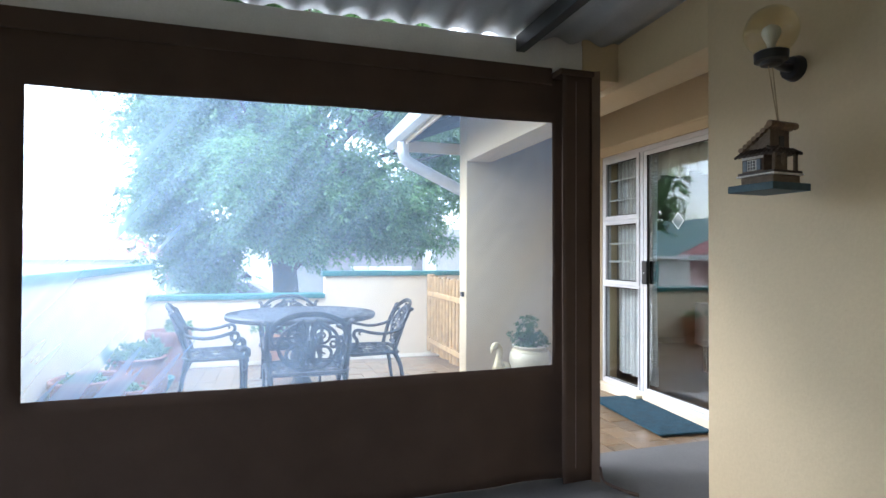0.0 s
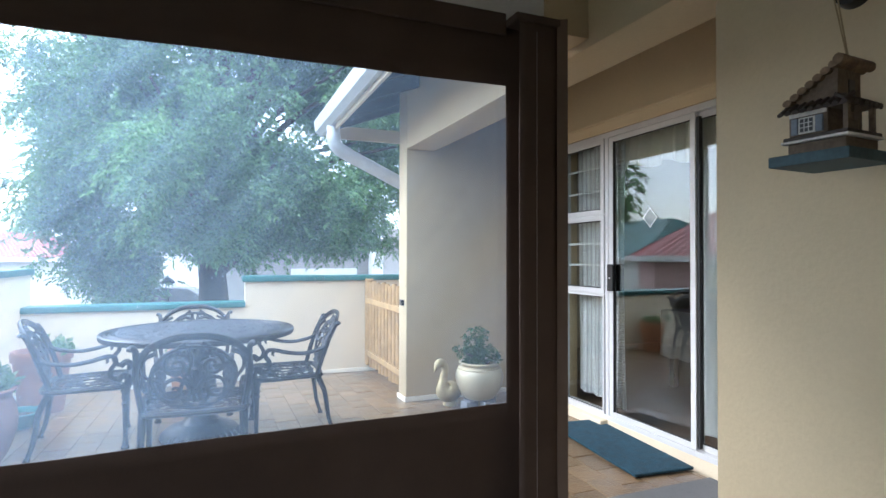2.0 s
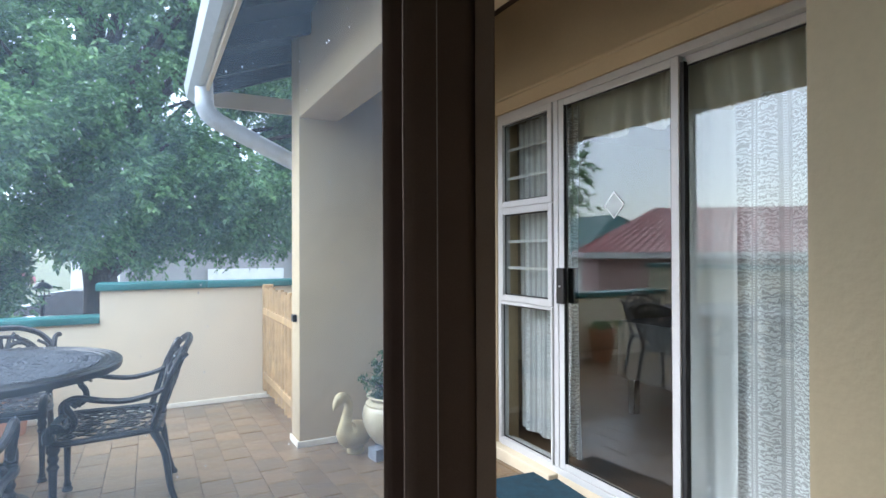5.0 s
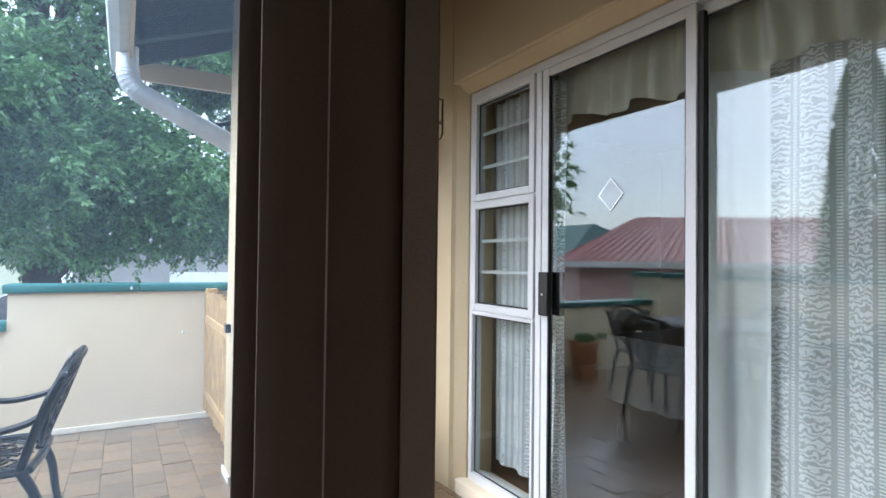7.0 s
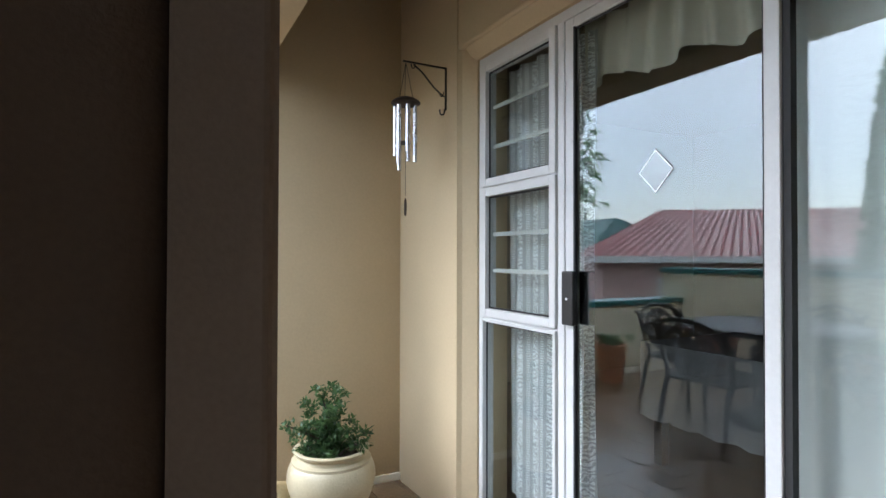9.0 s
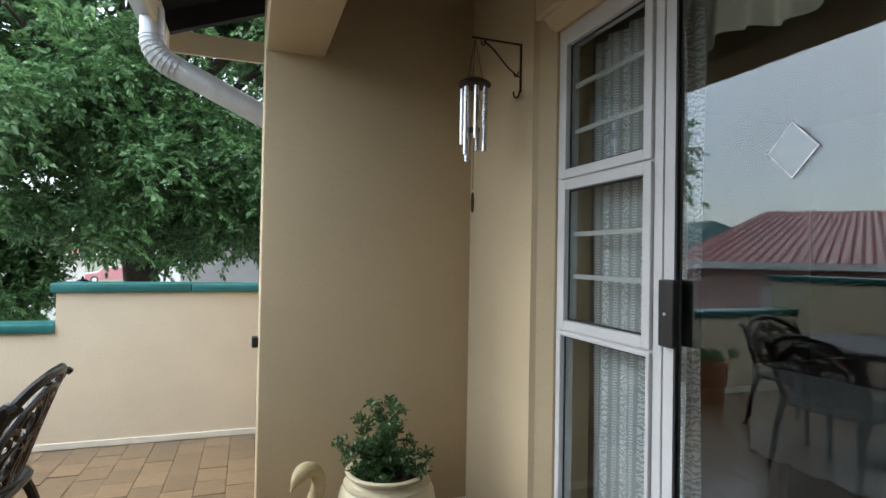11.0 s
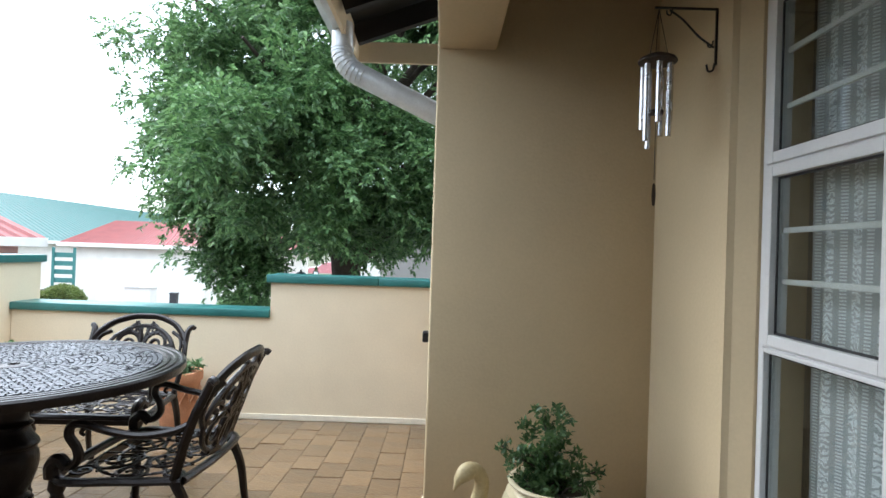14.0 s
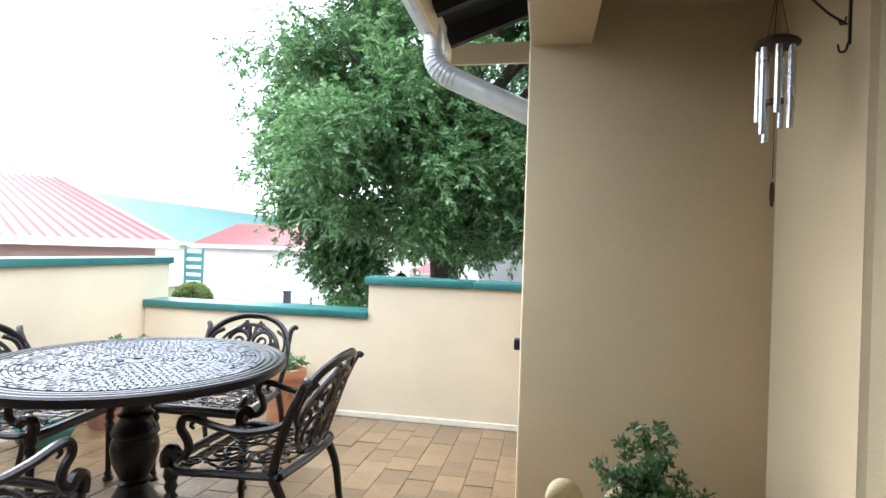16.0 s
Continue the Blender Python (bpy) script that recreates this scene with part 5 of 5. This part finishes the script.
part("garage_door", boxed(2.7, 4.6, 16.95, 16.995, -1.45, 0.9), WHITE, flat, "white garage door")
part("pillar", boxed(4.9, 5.25, 16.4, 16.75, -1.5, 2.0, bevel=0.01), WHITE, flat, "white pillar")


def clump_plant(name, label, category, centre, radii, n, length, width, material, seed, cone=False):
    t = thing(name, label, category)
    r = np.random.default_rng(seed)
    u = r.normal(size=(n, 3))
    u /= np.linalg.norm(u, axis=1, keepdims=True)
    p = u * np.array(radii) * r.uniform(0.8, 1.03, (n, 1))
    if cone:
        h = (u[:, 2] + 1) / 2
        p[:, :2] = u[:, :2] / (np.linalg.norm(u[:, :2], axis=1, keepdims=True) + 1e-6) * np.array(radii[:2]) * (np.sqrt(np.clip(1 - h, 0.02, 1)) * r.uniform(0.75, 1.08, n))[:, None]
        p[:, 2] = (h * 2 - 1) * radii[2]
    leaf_mesh("foliage", np.array(centre) + p, u + r.normal(size=(n, 3)) * 0.5, length, width, material, t, r)
    part("stem", tube(bmesh.new(), [(centre[0], centre[1], -1.5), (centre[0], centre[1], centre[2] + radii[2] * 0.6)], (0.12, 0.04), 8), BARK, t)


clump_plant("clipped_bush", "round clipped green bush beside the street", "bush", (-10.1, 21.0, -0.85), (0.66, 0.65, 0.62), 7000, 0.11, 0.06, BUSH, 21)
clump_plant("conifer", "tall narrow dark green conifer west of the patio", "tree", (-8.2, 7.7, 2.2), (0.9, 0.9, 3.7), 9000, 0.18, 0.07, SHRUB, 22, True)
for i, (x, y, r) in enumerate(((-4.0, 22.5, 0.6), (-2.6, 23.0, 0.5), (-5.3, 23.2, 0.55))):
    clump_plant("verge_shrub", "low green shrub on the verge", "bush", (x, y, -1.1), (r, r, 0.5), 1500, 0.14, 0.07, SUCC if i else SHRUB, 30 + i)
fence = thing("slatted_fence", "green slatted metal gate between the houses", "fence")
for k in range(7):
    part("slat", boxed(-12.4, -11.6, 23.8, 23.84, -1.3 + 0.32 * k, -1.12 + 0.32 * k), TEAL, fence)
for x in (-12.4, -11.6):
    part("post", boxed(x - 0.05, x + 0.05, 23.75, 23.79, -1.5, 1.0), TEAL, fence)


def parked_car(label, at, paint):
    c = thing("parked_car", label, "car", "cars parked in the street", at=at)
    bm = bmesh.new()
    prof = [(-2.05, 0.30), (-2.08, 0.62), (-1.95, 0.82), (-1.05, 0.93), (-0.55, 1.36), (0.05, 1.43), (0.95, 1.38), (1.62, 0.98), (1.98, 0.92), (2.05, 0.6), (2.02, 0.30)]
    sides = [[bm.verts.new((x, y * (0.84 if z > 1.0 else 1.0), z + s)) for x, z in prof] for y, s in ((-0.84, 0.0), (-0.76, 0.02), (0.76, 0.02), (0.84, 0.0))]
    for a, b in zip(sides, sides[1:]):
        for k in range(len(prof) - 1):
            bm.faces.new((a[k], a[k + 1], b[k + 1], b[k]))
        bm.faces.new((a[-1], a[0], b[0], b[-1]))
    bm.faces.new(sides[0]), bm.faces.new(sides[-1])
    bmesh.ops.recalc_face_normals(bm, faces=bm.faces)
    part("body", bm, paint, c, "", True)
    bm = bmesh.new()
    bm.faces.new([bm.verts.new(q) for q in ((-1.02, -0.56, 0.985), (-1.02, 0.56, 0.985), (-0.60, 0.56, 1.345), (-0.60, -0.56, 1.345))])
    part("windscreen", bm, BLACK, c, "dark windscreen")
    for s in (-1, 1):
        part("side_window", boxed(-0.45, 1.05, s * 0.712 - 0.01, s * 0.712 + 0.01, 1.02, 1.30, bevel=0.004), BLACK, c, "dark side glass")
        for x in (-1.3, 1.3):
            w = part("wheel", tube(bmesh.new(), [(x, s * 0.66, 0.31), (x, s * 0.86, 0.31)], 0.31, 20), BLACK, c, "", True)
            part("rim", tube(bmesh.new(), [(x, s * 0.85, 0.31), (x, s * 0.872, 0.31)], 0.19, 16), STEEL, w, "", True)


parked_car("white car parked in the street behind the wall", pose(-0.9, 15.8, -1.494, 0, 0, 4), mat("white_car_paint", (0.75, 0.77, 0.78), 0.2, 5, 0.03, 0, coat=0.6))
parked_car("red car parked far down the street", pose(-9.4, 60, -1.5, 0, 0, 15), mat("red_car_paint", (0.42, 0.16, 0.17), 0.25, 5, 0.03, 0, coat=0.6))
parked_car("dark grey car parked far down the street", pose(-1.2, 27.0, -1.5, 0, 0, -10), mat("grey_car_paint", (0.05, 0.055, 0.06), 0.25, 5, 0.03, 0, coat=0.6))
latch = part("latch_plate", boxed(2.25, 2.279, 5.455, 5.515, 0.82, 0.87, bevel=0.006), BLACK)
tagged(latch, "small black metal gate latch on the tan pier", "latch")
rng = np.random.default_rng(5)
tree = thing("tree", "large leafy green shade tree behind the patio wall", "tree")
TB = Vector((0.62, 12.6, -1.5))
bm = bmesh.new()
tube(bm, smooth_line([TB + Vector((-0.1, 0, -0.1)), TB + Vector((0, 0, 0.9)), TB + Vector((0.05, -0.1, 2.2)), TB + Vector((-0.2, -0.3, 4.2)), TB + Vector((-0.1, -0.3, 7.0))], 5), (0.42, 0.1), 12)
trunk = part("trunk", bm, BARK, tree, "", True)
crown_c = np.array([1.45, 11.8, 3.9])
tips = []
for k in range(26):
    a, h = k * 2.4, 1.5 + 0.23 * k
    r = 3.9 * math.sin(math.pi * min(0.93, 0.25 + k / 36))
    z0 = TB.z + 2.2 + 0.12 * k
    tip = Vector((1.35 + 0.85 * r * math.cos(a), 11.8 + r * 0.7 * math.sin(a), 0.9 + h * 0.92))
    st = Vector((TB.x - 0.05, TB.y - 0.2, z0))
    mid = (st + tip) / 2 + Vector((0, 0, 0.6))
    part("limb", tube(bmesh.new(), smooth_line([st, st.lerp(mid, 0.5) + Vector((0, 0, 0.1)), mid, tip], 4), (0.11, 0.02), 7), BARK, tree, "", True)
    tips.append(np.array(tip))
centres = []
for k in range(128):
    u = rng.normal(size=3)
    u /= np.linalg.norm(u)
    r = rng.uniform(0.42, 1.0) ** 0.6
    lobes = 1 + 0.13 * math.sin(3.1 * u[0] + 5 * u[2]) + 0.10 * math.sin(7 * u[1] + 2 * u[0])
    bough = crown_c + u * np.array([3.1, 2.7, 3.4]) * r * lobes
    # each bough is a drooping fan of sprays, fuller on its outer and upper side
    out = np.array([u[0], u[1], 0]) / (math.hypot(u[0], u[1]) + 1e-6)
    size = rng.uniform(0.38, 0.66)
    for j in range(7):
        w = rng.normal(size=3) * np.array([1, 1, 0.42]) * size * 0.62
        reach = float(w @ out)
        p = bough + w + out * 0.18 + np.array([0, 0, 0.12 - 0.22 * max(0.0, reach) ** 2])
        if p[2] < (1.4 if p[0] < 1.7 else 1.5) + 0.15 * math.sin(4 * p[0]):
            continue
        centres.append((p, rng.uniform(0.35, 1.15)))
# low boughs: one hanging to the wall, one reaching out west, one over the patio
for x, y, sx, z0, z1, n in ((-1.25, 11.9, 0.25, 0.85, 2.0, 34), (-0.75, 11.8, 0.24, 0.45, 1.7, 36), (-1.8, 12.0, 0.22, 1.7, 2.9, 26), (-1.95, 12.0, 0.3, 3.4, 4.9, 26), (-0.05, 8.25, 0.13, 1.9, 2.7, 10), (0.0, 9.5, 0.3, 2.3, 3.1, 8), (1.5, 11.4, 0.35, 1.35, 2.2, 14), (2.4, 11.3, 0.32, 1.3, 2.1, 16), (0.75, 11.2, 0.3, 1.5, 2.1, 9), (3.1, 11.6, 0.3, 1.4, 2.2, 10)):
    for k in range(n):
        centres.append((np.array([x + rng.normal() * sx, y + rng.normal() * sx, rng.uniform(z0, z1)]), rng.uniform(0.4, 0.8)))
part("limb", tube(bmesh.new(), smooth_line([(0.4, 12.3, 2.2), (0.1, 11.0, 3.0), (0.0, 9.5, 2.9), (-0.1, 8.3, 2.4)], 5), (0.09, 0.015), 7), BARK, tree, "", True)
o, d = sprays(centres, rng, 62, 0.19, 9, 0.16)
leaf_mesh("crown", o, d, 0.078, 0.040, LEAF, tree, rng, 0.22)
# ---- meter pillar and wall lamp by the garage ----
pillar = thing("meter_pillar", "low white plastered meter pillar beside the drive", "pillar", at=Matrix.Translation((-9.17, 24.0, -1.5)))
part("body", boxed(-0.5, 0.5, -0.25, 0.25, 0, 1.06, bevel=0.02), OFFWHITE, pillar)
part("cap", boxed(-0.56, 0.56, -0.31, 0.31, 1.06, 1.12, bevel=0.01), WHITE, pillar)
box_ob = thing("meter_box", "small dark metal meter box on the drive", "box", at=Matrix.Translation((-7.89, 24.0, -1.5)))
part("body", boxed(-0.13, 0.13, -0.1, 0.1, 0, 0.85, bevel=0.015), DARKSTEEL, box_ob)
part("lid", boxed(-0.15, 0.15, -0.12, 0.12, 0.85, 0.90, bevel=0.01), DARKSTEEL, box_ob)
# ---- garden lantern behind the wall ----
lantern = thing("garden_lantern", "black domed garden lantern on a slim post", "lantern", at=Matrix.Translation((-0.14, 12.5, -1.5)))
part("post", tube(bmesh.new(), [(0, 0, 0), (0, 0, 2.12)], (0.035, 0.028), 10), BLACK, lantern, "", True)
part("tray", lathe(bmesh.new(), [(0.03, 2.10), (0.11, 2.12), (0.115, 2.135), (0.10, 2.14)], 20), BLACK, lantern, "", True)
for k in range(4):
    a = k * math.pi / 2 + 0.4
    part("stay", tube(bmesh.new(), [(0.085 * math.cos(a), 0.085 * math.sin(a), 2.13), (0.085 * math.cos(a), 0.085 * math.sin(a), 2.24)], 0.008, 6), BLACK, lantern)
part("dome", lathe(bmesh.new(), rounded_profile([(0.13, 2.235), (0.14, 2.24), (0.115, 2.29), (0.06, 2.335), (0.018, 2.35), (0.018, 2.375), (0.004, 2.385)], 3), 20), BLACK, lantern, "", True)


# ---- paving of the patio and porch ----
patio = structure("floor_patio", on_slope(box(boxed(-1.0, 3.33, 3.081, 4.3, -0.05, -0.006), -1.0, 3.33, 4.3, 7.10, -0.05, -0.006)), JOINT, "tan concrete block paving, wet, with dark joints", "floor")
PX, PY = 0.165, 0.222
bm = bmesh.new()
box(bm, -PX / 2 + 0.001, PX / 2 - 0.001, -PY / 2 + 0.001, PY / 2 - 0.001, -0.03, 0, 0.0035)
paver_mesh = bpy.data.meshes.new("paver")
bm.to_mesh(paver_mesh), bm.free()
paver_mesh.materials.append(PAVER)
verts, faces, made = [], [], 0
for i in range(27):
    for j in range(-1, 20):
        x, y = -1.0 + (i + 0.5) * PX, 3.085 + (j + 0.5 + 0.5 * (i % 2)) * PY
        x0, x1, y0, y1 = x - PX / 2 + 0.001, min(x + PX / 2 - 0.001, 3.328), max(y - PY / 2 + 0.001, 3.083), min(y + PY / 2 - 0.001, 7.098)
        if x1 - x0 < 0.02 or y1 - y0 < 0.02:
            continue
        if made < 300 and x > 0.75 and y1 - y0 > PY - 0.01 and x1 - x0 > PX - 0.01:
            p = new("paver", paver_mesh)
            p.parent = patio
            p.matrix_basis = pose(x, y, patio_z(y) + random.uniform(-0.003, 0.002), (-1.66 if y > 4.3 else 0) + random.uniform(-0.5, 0.5), random.uniform(-0.5, 0.5), random.uniform(-0.6, 0.6))
            made += 1
            continue
        k, z = len(verts), random.uniform(-0.003, 0.001)
        for h, e in ((-0.03, 0.0), (z - 0.003, 0.0), (z, 0.0035)):
            verts += [(a, b, h + patio_z(b)) for a, b in ((x0 + e, y0 + e), (x1 - e, y0 + e), (x1 - e, y1 - e), (x0 + e, y1 - e))]
        for r in (0, 4):
            faces += [(k + r + q, k + r + (q + 1) % 4, k + r + 4 + (q + 1) % 4, k + r + 4 + q) for q in range(4)]
        faces.append((k + 8, k + 9, k + 10, k + 11))
me = bpy.data.meshes.new("paver_field")
me.from_pydata(verts, [], faces)
me.materials.append(PAVER)
field = tagged(new("paver_field", me), kind="stuff")
field.parent = patio
